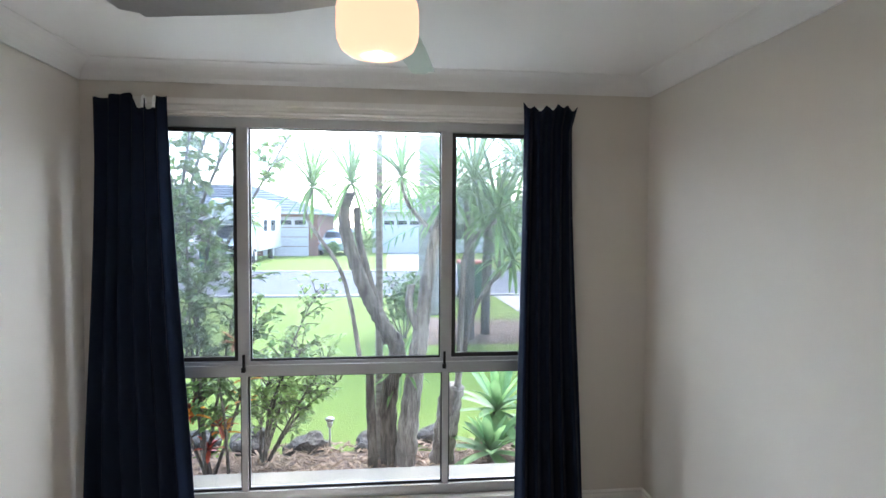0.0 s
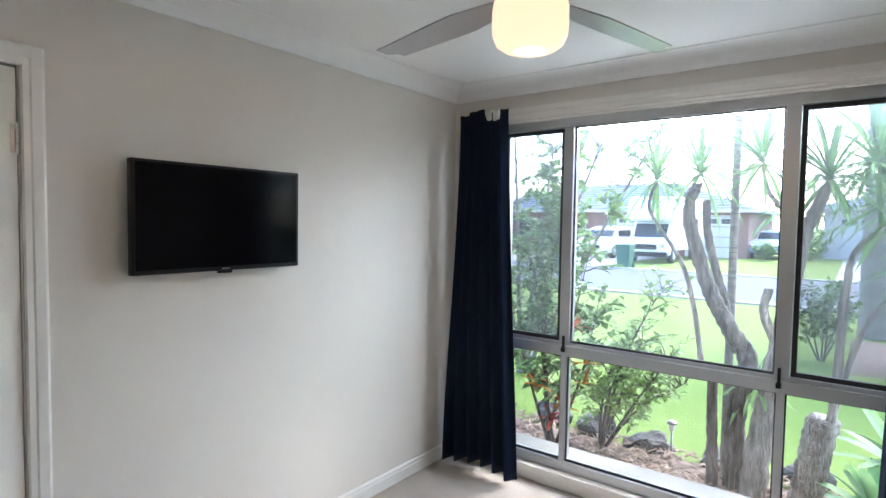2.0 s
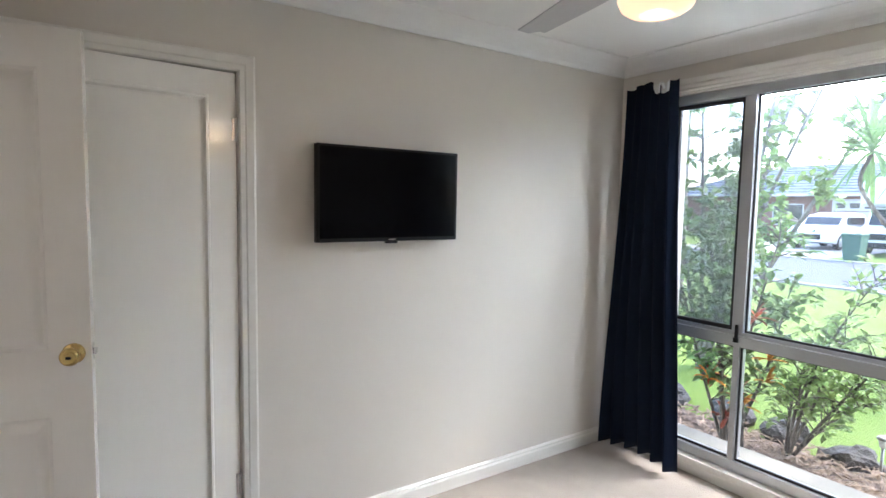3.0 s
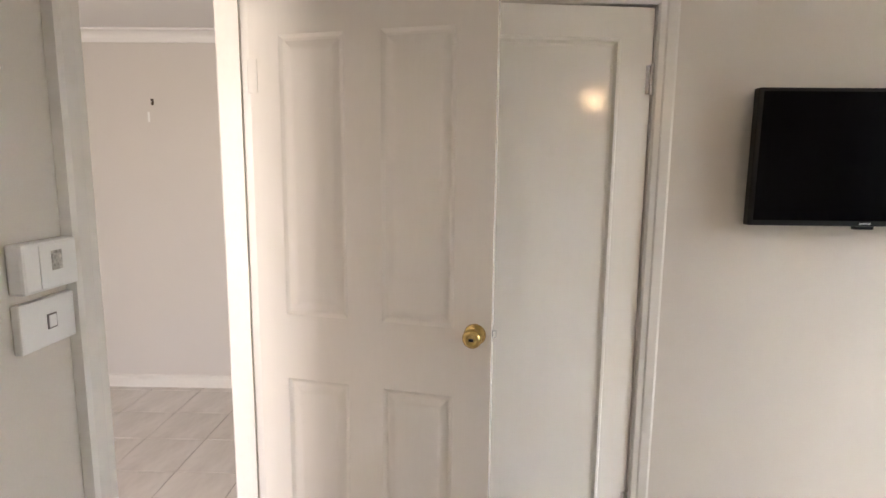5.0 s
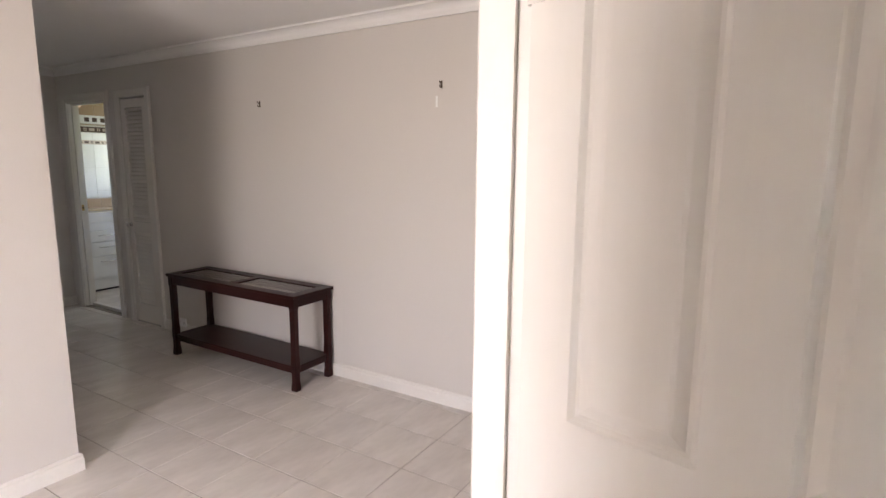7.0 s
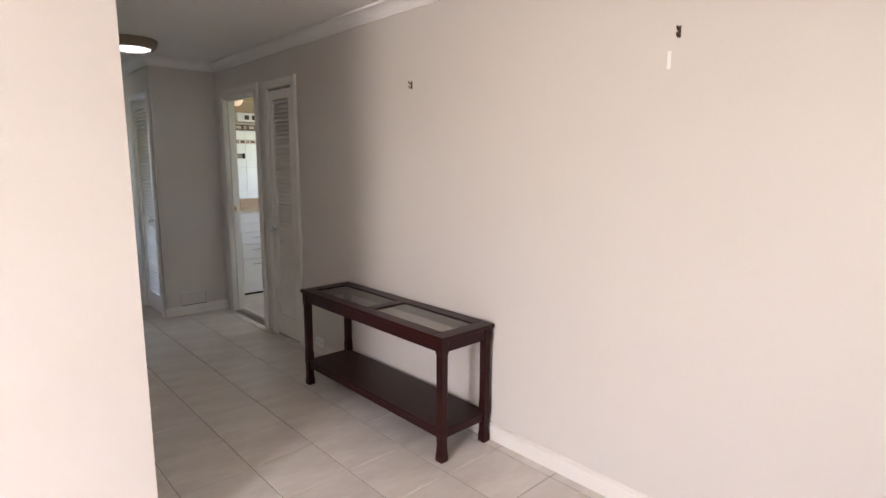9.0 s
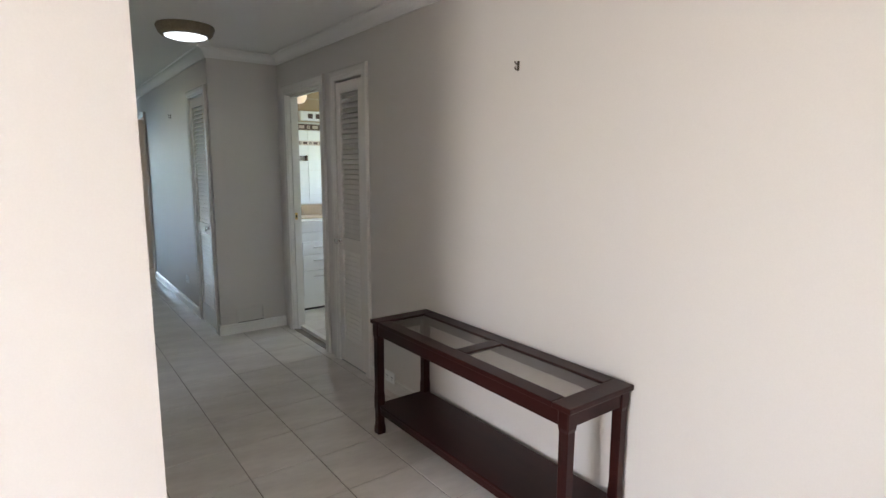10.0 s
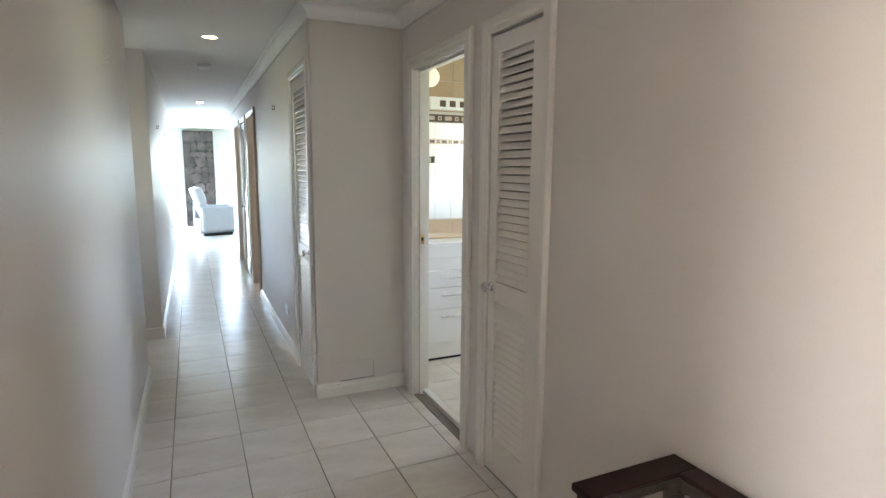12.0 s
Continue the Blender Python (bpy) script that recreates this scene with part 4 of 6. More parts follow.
def tiled_wall(parent, x0, x1, z0, z1, w, h, y, sgn, mat, gap=0.003):
    bmx = bevelled(-w / 2 + gap / 2, 0, -h / 2 + gap / 2, w / 2 - gap / 2, sgn * 0.006, h / 2 - gap / 2, 0.001, 1)
    first = None
    nx, nz = max(1, round((x1 - x0) / w)), max(1, round((z1 - z0) / h))
    for i in range(nx):
        for k in range(nz):
            if first is None:
                first = part("tile", bmx, mat, parent)
                o = first
            else:
                o = new("tile", first.data)
                o.parent = parent
            o.location = (x0 + (i + 0.5) * w, y, z0 + (k + 0.5) * h)


south = bpy.data.objects["wall_bath_south"]
north = bpy.data.objects["wall_bath_north"]
tiled_wall(south, X_W - 0.10 - 6 * 0.20, X_W - 0.10, 0.93, 1.05, 0.20, 0.115, BY0, 1, M["bathtan"])
tiled_wall(south, X_W - 0.10 - 6 * 0.20, X_W - 0.10, 1.905, 2.385, 0.20, 0.24, BY0, 1, M["bathtan"])
tiled_wall(north, X_W - 0.10 - 10 * 0.20, X_W - 0.10, 0.03, 1.73, 0.20, 0.34, BY1, -1, M["bathwhite"])
tiled_wall(north, X_W - 0.10 - 10 * 0.20, X_W - 0.10, 1.79, 2.385, 0.20, 0.297, BY1, -1, M["bathwhite"])
for y, sgn, z0, wall_ob, n in ((BY0, 1, 1.825, south, 16), (BY1, -1, 1.73, north, 26)):
    dk = part("mosaic_band", box(X_W - 0.10 - n * 0.075, y + sgn * 0.001, z0, X_W - 0.10, y + sgn * 0.006, z0 + 0.06), M["mosaicdark"] if sgn > 0 else M["mosaiclight"], wall_ob)
    for i in range(n):
        cx = X_W - 0.10 - (i + 0.5) * 0.075
        wd = 0.030 if i % 2 else 0.016
        part("mosaic_piece", bevelled(cx - wd, y + sgn * 0.006, z0 + 0.014, cx + wd, y + sgn * 0.0085, z0 + 0.046, 0.001, 1), M["mosaiclight"] if sgn > 0 else M["mosaicdark"], wall_ob)
        if i % 2 == 0:
            part("mosaic_piece", bevelled(cx - 0.007, y + sgn * 0.0085, z0 + 0.023, cx + 0.007, y + sgn * 0.010, z0 + 0.037, 0.001, 1), M["mosaicdark"] if sgn > 0 else M["mosaiclight"], wall_ob)
mi = thing("bathroom_mirror", pose(-2.45, BY0, 1.435), "frameless wall mirror above the bathroom vanity", "mirror")
part("mirror_glass", bevelled(-0.55, 0.0075, -0.385, 0.55, 0.012, 0.385, 0.002), M["mirror"], mi)
va = thing("vanity_unit", pose(-2.5, -9.73, BZ), "gloss white bathroom vanity with drawers and thick top", "vanity")
part("body", bevelled(-0.5, -0.47, 0.025, 0.5, 0.0, 0.78, 0.003), M["gloss"], va)
part("plinth", bevelled(-0.48, -0.45, 0.0005, 0.48, -0.02, 0.025, 0.002), M["blackplastic"], va, "dark recessed plinth")
part("vanity_top", bevelled(-0.51, -0.478, 0.78, 0.51, 0.012, 0.895, 0.006), M["gloss"], va, "thick glossy white basin top")
for k, (a, b) in enumerate(((0.565, 0.69), (0.405, 0.56), (0.15, 0.40))):
    for u0, u1 in ((-0.02, 0.455),):
        dr = part("drawer", bevelled(u0, 0.001, a, u1, 0.019, b, 0.002), M["gloss"], va)
        hz = b - 0.055
        hb = tube([(u0 + 0.17, 0.045, hz), (u1 - 0.10, 0.045, hz)], [0.005, 0.005], 10)
        join(hb, tube([(u0 + 0.18, 0.018, hz), (u0 + 0.18, 0.047, hz)], [0.0045, 0.0045], 8))
        join(hb, tube([(u1 - 0.11, 0.018, hz), (u1 - 0.11, 0.047, hz)], [0.0045, 0.0045], 8))
        part("handle", hb, M["chrome"], dr, "slim chrome bar handle", smooth=True)
part("cupboard_door", bevelled(-0.455, 0.001, 0.15, -0.03, 0.019, 0.69, 0.002), M["gloss"], va)
sp = thing("benchtop_ledge", pose(-2.5, BY0, BZ + 0.895), "narrow beige stone ledge behind the basin", "ledge")
part("slab", bevelled(-0.52, 0.008, 0.0005, 0.52, 0.30, 0.012, 0.003), M["stone_top"], sp)
lb = thing("mirror_light", pose(-2.47, BY0, 1.965), "white light fitting with two dark square lamps", "wall light")
part("housing", bevelled(-0.22, 0.0065, -0.048, 0.22, 0.07, 0.048, 0.006), M["white"], lb)
for u in (0.03, 0.115, -0.06, -0.15):
    part("lamp_face", bevelled(u - 0.026, 0.0695, -0.026, u + 0.026, 0.0725, 0.022, 0.002), M["mosaicdark"], lb, "dark square lamp glass")
gl = thing("globe_light", pose(-2.23, BY0, 2.15), "round peach globe light high on tan tiles", "wall light")
# globe is unlit; faint emission added to lift its peach colour
M["peach"] = glow("peach_globe_glass", (1.0, 0.78, 0.56), 0.022)
part("globe", lathe([(0, -0.075), (0.03, -0.069), (0.055, -0.05), (0.071, -0.022), (0.075, 0.0), (0.071, 0.022), (0.055, 0.05), (0.03, 0.069), (0, 0.075)], 28, m=pose(0, 0.10, 0)), M["peach"], gl, "unlit peach globe with a faint added glow", smooth=True)
part("arm", lathe([(0, 0.0065), (0.04, 0.0065), (0.04, 0.016), (0.02, 0.03), (0, 0.04)], 20, m=pose(0, 0, 0, -90)), M["chrome"], gl, smooth=True)
tr = thing("towel_rail", pose(-2.84, BY1, 1.58), "short dark double towel rail on white tiles", "towel rail")
for z in (0.0, -0.05):
    part("rail", tube([(-0.2, -0.05, z), (0.2, -0.05, z)], [0.006, 0.006], 10), M["bronze"], tr, smooth=True)
for u in (-0.19, 0.19):
    part("bracket", bevelled(u - 0.012, -0.058, -0.062, u + 0.012, -0.0065, 0.012, 0.003), M["bronze"], tr)
stk = thing("strike_plate", pose(X_W - 0.05, BATH[0], 1.02), "brass strike plate on the bathroom door lining", "strike plate")
part("plate", bevelled(-0.012, 0.0125, -0.03, 0.012, 0.0142, 0.03, 0.0006), M["brass"], stk)
part("keep_hole", box(-0.006, 0.0141, -0.012, 0.006, 0.0147, 0.012), M["blackplastic"], stk)

# ---- living room at the end of the hall ----
LX0, LX1 = -4.6, 4.2
slab_wall("wall_living_end", "y", Y_END - 0.10, Y_END, LX0, LX1, 0, 2.6, [(-0.20, 1.9, 0.05, 2.12), (-3.6, -1.20, 0.62, 2.12)], M["hallpaint"], "pale living room wall with large windows")
# side openings are invented and out of view, only there to admit light
slab_wall("wall_living_east", "x", LX1, LX1 + 0.1, Y_END, Y_L, 0, 2.6, [(-20.6, -17.0, 0.1, 2.25)], M["hallpaint"], "unseen pale living room wall with an opening for an added lamp")
slab_wall("wall_living_west", "x", LX0 - 0.1, LX0, Y_END, Y_L, 0, 2.6, [(-20.4, -17.2, 0.3, 2.2)], M["hallpaint"], "unseen pale living room wall with a bare opening to let light in")
slab_wall("wall_living_north_a", "y", Y_L - 0.0, Y_L + 0.1, LX0, X_N - 0.1, 0, 2.6, [], M["hallpaint"], "plain pale living room wall")
slab_wall("wall_living_north_b", "y", Y_L - 0.0, Y_L + 0.1, X_E + 0.09, LX1, 0, 2.6, [], M["hallpaint"], "plain pale living room wall")
lwin = thing("window_living", pose(0, Y_END, 0), "bright white-framed living room glass doors and window", "window", kind="structure")
for a, b, c, d in ((-0.20, 0.85, 0.05, 2.12), (0.85, 1.9, 0.05, 2.12), (-2.4, -1.20, 0.62, 2.12), (-3.6, -2.4, 0.62, 2.12)):
    f = part("window_frame", ring_frame(a, b, c, d, -0.07, -0.02, 0.05), M["trim"], lwin)
    g = part("pane", box(a + 0.04, -0.048, c + 0.04, b - 0.04, -0.044, d - 0.04), M["clear"], f)
    g.visible_shadow = False
M["fstone"] = material("dark_mixed_fieldstone", (0.055, 0.047, 0.045), 0.75, vary=0.25, scale=4, fine=50, bump=0.7, depth=0.01, second=(0.15, 0.115, 0.10), amount=0.8, random_piece=0.5)
M["fmortar"] = material("dark_mortar", (0.045, 0.04, 0.037), 0.95, vary=0.2)
fp = thing("stone_chimney", pose(-0.737, Y_END, 0), "dark irregular stone chimney panel between bright windows", "fireplace")
part("core", box(-0.34, 0.001, 0.0, 0.34, 0.16, 2.32), M["fmortar"], fp)
r2 = random.Random(9)
cells = []
z = 0.0
while z < 2.28:
    h = r2.uniform(0.12, 0.26)
    h = min(h, 2.32 - z)
    u = -0.34
    while u < 0.33:
        w = min(r2.uniform(0.12, 0.30), 0.34 - u)
        if 0.34 - (u + w) < 0.07:
            w = 0.34 - u
        cells.append((u, u + w, z, z + h))
        u += w
    z += h
for a, b, c, d in cells:
    cx, cz, hw, hh = (a + b) / 2, (c + d) / 2, (b - a) / 2 + 0.008, (d - c) / 2 + 0.008
    bm = bmesh.new()
    n = r2.randint(6, 8)
    k0 = r2.uniform(0, 1)
    pts = []
    for i in range(n):
        an = 2 * math.pi * (i + k0 + r2.uniform(-0.2, 0.2)) / n
        sx, sz = math.cos(an), math.sin(an)
        s = 1 / max(abs(sx), abs(sz))
        pts.append((cx + hw * sx * s * r2.uniform(0.84, 1.04), cz + hh * sz * s * r2.uniform(0.84, 1.04)))
    lo = [bm.verts.new((x, 0.155, zz)) for x, zz in pts]
    pr = r2.uniform(0.006, 0.03)
    md = [bm.verts.new((cx + (x - cx) * 0.97, 0.16 + pr * 0.6, cz + (zz - cz) * 0.97)) for x, zz in pts]
    hi = [bm.verts.new((cx + (x - cx) * 0.93, 0.16 + pr, cz + (zz - cz) * 0.93)) for x, zz in pts]
    for p, q in ((lo, md), (md, hi)):
        for i in range(n):
            bm.faces.new((p[i], p[(i + 1) % n], q[(i + 1) % n], q[i]))
    bm.faces.new(hi)
    part("stone", bm, M["fstone"], fp)

M["leather"] = material("pale_grey_leather", (0.25, 0.255, 0.26), 0.45, vary=0.06, scale=5, fine=120, bump=0.25)
rc = thing("recliner", pose(-0.95, -19.0, 0, 0, 0, -78), "pale grey leather recliner armchair with dark base", "armchair")


def cushion(x0, y0, z0, x1, y1, z1, r=0.05):
    return bevelled(x0, y0, z0, x1, y1, z1, r, 4)


part("base", bevelled(-0.30, -0.30, 0.0, 0.30, 0.30, 0.06, 0.01), M["blackplastic"], rc, "dark swivel base")
part("seat_box", cushion(-0.30, -0.36, 0.06, 0.30, 0.36, 0.34, 0.03), M["leather"], rc, smooth=True)
part("seat_cushion", cushion(-0.28, -0.42, 0.33, 0.28, 0.24, 0.49, 0.06), M["leather"], rc, smooth=True)
for s in (-1, 1):
    a, b = sorted((s * 0.29, s * 0.44))
    part("armrest", cushion(a, -0.42, 0.10, b, 0.34, 0.62, 0.06), M["leather"], rc, smooth=True)
for nm, q in (("backrest", (-0.28, -0.07, 0.36, 0.28, 0.10, 0.78)), ("headrest", (-0.26, -0.10, 0.74, 0.26, 0.07, 1.08))):
    part(nm, cushion(*q, 0.06), M["leather"], rc, smooth=True).matrix_local = pose(0, 0.02, 0, -20)
part("footrest", cushion(-0.27, -0.50, 0.10, 0.27, -0.41, 0.40, 0.04), M["leather"], rc, smooth=True)

# ---- garden and street beyond the bedroom window ----
M["grass"] = material("bright_lawn", (0.135, 0.195, 0.040), 0.9, vary=0.2, scale=1.5, fine=90, bump=0.8, depth=0.02, second=(0.175, 0.235, 0.055), amount=0.6, spec=0.1)
M["asphalt"] = material("grey_asphalt_road", (0.056, 0.064, 0.080), 0.85, vary=0.15, scale=2, fine=150, bump=0.4)
M["concrete"] = material("pale_concrete", (0.30, 0.285, 0.26), 0.85, vary=0.12, scale=2, fine=80, bump=0.3)
M["mulch"] = material("bark_mulch_soil", (0.25, 0.175, 0.125), 0.95, vary=0.4, scale=14, fine=70, bump=1.0, depth=0.02, second=(0.09, 0.06, 0.045), amount=0.8)
M["chip"] = material("bark_chips", (0.32, 0.23, 0.16), 0.9, vary=0.3, scale=20, fine=80, bump=0.4, second=(0.13, 0.085, 0.06), amount=0.9)
M["bark"] = material("grey_fissured_bark", (0.27, 0.235, 0.20), 0.9, vary=0.4, scale=26, fine=90, bump=1.0, depth=0.02, second=(0.055, 0.045, 0.038), amount=1.0, stretch=(1, 1, 0.22))
M["palebark"] = material("pale_smooth_bark", (0.32, 0.295, 0.265), 0.8, vary=0.25, scale=16, fine=60, bump=0.8, depth=0.010, second=(0.13, 0.11, 0.095), amount=0.8, stretch=(0.5, 0.5, 3))
M["limbbark"] = material("pale_grey_ridged_bark", (0.40, 0.36, 0.32), 0.9, vary=0.35, scale=22, fine=80, bump=1.0, depth=0.02, second=(0.12, 0.10, 0.085), amount=0.9, stretch=(1, 1, 0.2))
M["rockm"] = material("dark_garden_rock", (0.055, 0.05, 0.046), 0.85, vary=0.3, scale=4, fine=40, bump=0.9, depth=0.02, second=(0.12, 0.105, 0.09), amount=0.6)


def leafmat(name, c, d, rough=0.5):
    m = material(name, c, rough, vary=0.15, scale=5, fine=30, bump=0.1, second=d, amount=0.8, spec=0.4)
    nt = m.node_tree
    gi = nt.nodes.new("ShaderNodeNewGeometry")
    for n in nt.nodes:
        if n.bl_idname == "ShaderNodeHueSaturation":
            mr = nt.nodes.new("ShaderNodeMapRange")
            mr.inputs["To Min"].default_value, mr.inputs["To Max"].default_value = 0.8, 1.7
            nt.links.new(gi.outputs["Random Per Island"], mr.inputs["Value"])
            nt.links.new(mr.outputs[0], n.inputs["Value"])
    b = nt.nodes["Principled BSDF"]
    b.inputs["Subsurface Weight"].default_value = 0.0
    tl = nt.nodes.new("ShaderNodeBsdfTranslucent")
    ms = nt.nodes.new("ShaderNodeMixShader")
    ms.inputs[0].default_value = 0.35
    src = b.inputs["Base Color"].links[0].from_socket
    nt.links.new(src, tl.inputs["Color"])
    out = nt.nodes["Material Output"]
    nt.links.new(b.outputs[0], ms.inputs[1])
    nt.links.new(tl.outputs[0], ms.inputs[2])
    nt.links.new(ms.outputs[0], out.inputs["Surface"])
    return m


M["leaf"] = leafmat("green_shrub_leaf", (0.115, 0.205, 0.070), (0.19, 0.27, 0.10))
M["leafpale"] = leafmat("pale_green_leaf", (0.20, 0.31, 0.10), (0.29, 0.38, 0.13))
M["strap"] = leafmat("strap_leaf", (0.13, 0.25, 0.085), (0.23, 0.36, 0.13))
M["agave"] = leafmat("blue_green_agave_leaf", (0.16, 0.30, 0.13), (0.28, 0.42, 0.17))
M["red"] = leafmat("red_croton_leaf", (0.28, 0.03, 0.03), (0.45, 0.12, 0.03))
M["orange"] = leafmat("orange_croton_leaf", (0.60, 0.28, 0.03), (0.50, 0.10, 0.03))

GZ = -0.16
# slab out of view, added so light bounced indoors is not lawn green
tagged(part("patio", box(-8, -30, GZ - 0.04, 8, Y_END - 0.16, GZ + 0.01), M["concrete"]), "unseen pale slab added to keep green lawn bounce off the hall", "patio", kind="structure")
tagged(part("ground", box(-400, -300, GZ - 0.3, 400, 900, GZ), M["grass"]), "bright mown lawn running to the street and beyond", "ground", kind="structure")
tagged(part("road", box(-300, 10.9, GZ - 0.05, 300, 18.2, GZ + 0.006), M["asphalt"]), "pale grey asphalt suburban street", "road", kind="structure")
for i, y in enumerate((10.7, 18.2)):
    tagged(part("kerb_%d" % (i + 1), bevelled(-120, y, GZ - 0.05, 120, y + 0.2, GZ + 0.05, 0.02), M["concrete"]), "low rounded concrete kerb along the street", "kerb", kind="structure")
tagged(part("driveway", box(-12.5, 18.4, GZ - 0.04, -6.2, 29.5, GZ + 0.012), M["concrete"]), "pale concrete driveway of the opposite house", "driveway", kind="structure")
tagged(part("driveway_far", box(1.6, 18.4, GZ - 0.04, 5.0, 33.0, GZ + 0.012), M["concrete"]), "pale concrete driveway of the next house", "driveway", kind="structure")
tagged(part("driveway_own", box(4.3, 3.2, GZ - 0.04, 7.5, 10.7, GZ + 0.012), M["concrete"]), "pale concrete driveway beside the garden", "driveway", kind="structure")

rg = random.Random(21)


def mound(name, x0, x1, y0, y1, h, mat, label, edge):
    bm = bmesh.new()
    nx, ny = 60, 24
    g = []
    for j in range(ny + 1):
        row = []
        for i in range(nx + 1):
            u, v = i / nx, j / ny
            x = x0 + (x1 - x0) * u
            yy = y0 + (y1 - y0 + edge * math.sin(6 * u + 1) * 0.6 + edge * 0.4 * math.sin(15 * u)) * v
            e = min(1, 4 * min(v + (0.3 if y0 < 0.4 else 0), 1 - v, u * 3, (1 - u) * 3))
            z = GZ - 0.02 + (h + 0.02) * max(0, e) ** 0.5 + 0.018 * noise.noise((x * 5, yy * 5, 0)) + 0.010 * noise.noise((x * 17, yy * 17, 3))
            row.append(bm.verts.new((x, yy, z)))
        g.append(row)
    for a, b in zip(g, g[1:]):
        for i in range(nx):
            bm.faces.new((a[i], a[i + 1], b[i + 1], b[i]))
    return tagged(part(name, bm, mat, smooth=True), label, "garden bed", kind="structure")


mound("garden_bed", -2.0, 4.2, 0.26, 1.30, 0.06, M["mulch"], "bark mulch garden bed below the window", 0.10)
mound("garden_bed_far", 2.1, 5.0, 5.0, 7.2, 0.08, M["mulch"], "bark mulch bed around distant palms", 0.3)
bm = bmesh.new()
for _ in range(3200):
    if rg.random() < 0.85:
        x, y = rg.uniform(-1.5, 3.6), rg.uniform(0.32, 1.28)
    else:
        x, y = rg.uniform(2.3, 4.8), rg.uniform(5.2, 7.0)
    s, w = rg.uniform(0.015, 0.055), rg.uniform(0.005, 0.014)
    m4 = pose(x, y, GZ + 0.065 + rg.uniform(0, 0.015), rg.uniform(-25, 25), rg.uniform(-25, 25), rg.uniform(0, 360))
    vs = [bm.verts.new(m4 @ Vector(p)) for p in ((-s, -w, 0), (s, -w * 0.6, 0), (s * 0.8, w, 0.002), (-s, w * 0.8, 0), (0, 0, 0.006))]
    for a, b in ((0, 1), (1, 2), (2, 3), (3, 0)):
        bm.faces.new((vs[a], vs[b], vs[4]))
tagged(part("bark_chip_litter", bm, M["chip"]), "scattered pale bark chips on the mulch", "mulch", kind="stuff")


def blade(bm, base, direction, length, width, droop, rngl, fold=0.35, n=6):
    """One strap leaf: a creased, tapering, bending blade."""
    d = Vector(direction).normalized()
    side = d.cross(Vector((0, 0, 1)))
    side = side.normalized() if side.length > 0.05 else Vector((1, 0, 0))
    p, rows = Vector(base), []
    for i in range(n + 1):
        t = i / n
        w = width * (0.55 + 1.2 * t) * (1 - t) ** 0.55 if t < 0.999 else 0.0005
        w = max(w, 0.0006)
        upv = side.cross(d).normalized()
        rows.append((bm.verts.new(p - side * w + upv * w * fold), bm.verts.new(p), bm.verts.new(p + side * w + upv * w * fold)))
        p = p + d * (length / n)
        d = (d + Vector((0, 0, -droop / n))).normalized()
    for a, b in zip(rows, rows[1:]):
        bm.faces.new((a[0], a[1], b[1], b[0]))
        bm.faces.new((a[1], a[2], b[2], b[1]))


def rosette(bm, base, axis, count, length, width, droop, rngl, spread=(20, 100)):
    axis = Vector(axis).normalized()
    u = axis.orthogonal().normalized()
    w = axis.cross(u)
    for i in range(count):
        az = 2.399 * i + rngl.uniform(-0.3, 0.3)
        el = radians(spread[0] + (spread[1] - spread[0]) * i / count + rngl.uniform(-8, 8))
        d = axis * math.cos(el) + (u * math.cos(az) + w * math.sin(az)) * math.sin(el)
        blade(bm, Vector(base) + axis * 0.02 * (1 - i / count), d, length * rngl.uniform(0.75, 1.1), width * rngl.uniform(0.8, 1.15), droop * rngl.uniform(0.6, 1.3), rngl)


def small_leaf(bm, p, d, s, rngl):
    d = Vector(d).normalized()
    side = d.cross(Vector((rngl.uniform(-0.4, 0.4), rngl.uniform(-0.4, 0.4), 1))).normalized()
    up = side.cross(d)
    w = s * rngl.uniform(0.26, 0.38)
    a = bm.verts.new(p)
    b = bm.verts.new(p + d * s * 0.45 + side * w + up * w * 0.35)
    c = bm.verts.new(p + d * s - up * s * 0.12)
    e = bm.verts.new(p + d * s * 0.45 - side * w + up * w * 0.35)
    m = bm.verts.new(p + d * s * 0.5)
    bm.faces.new((a, b, m))
    bm.faces.new((b, c, m))
    bm.faces.new((c, e, m))
    bm.faces.new((e, a, m))


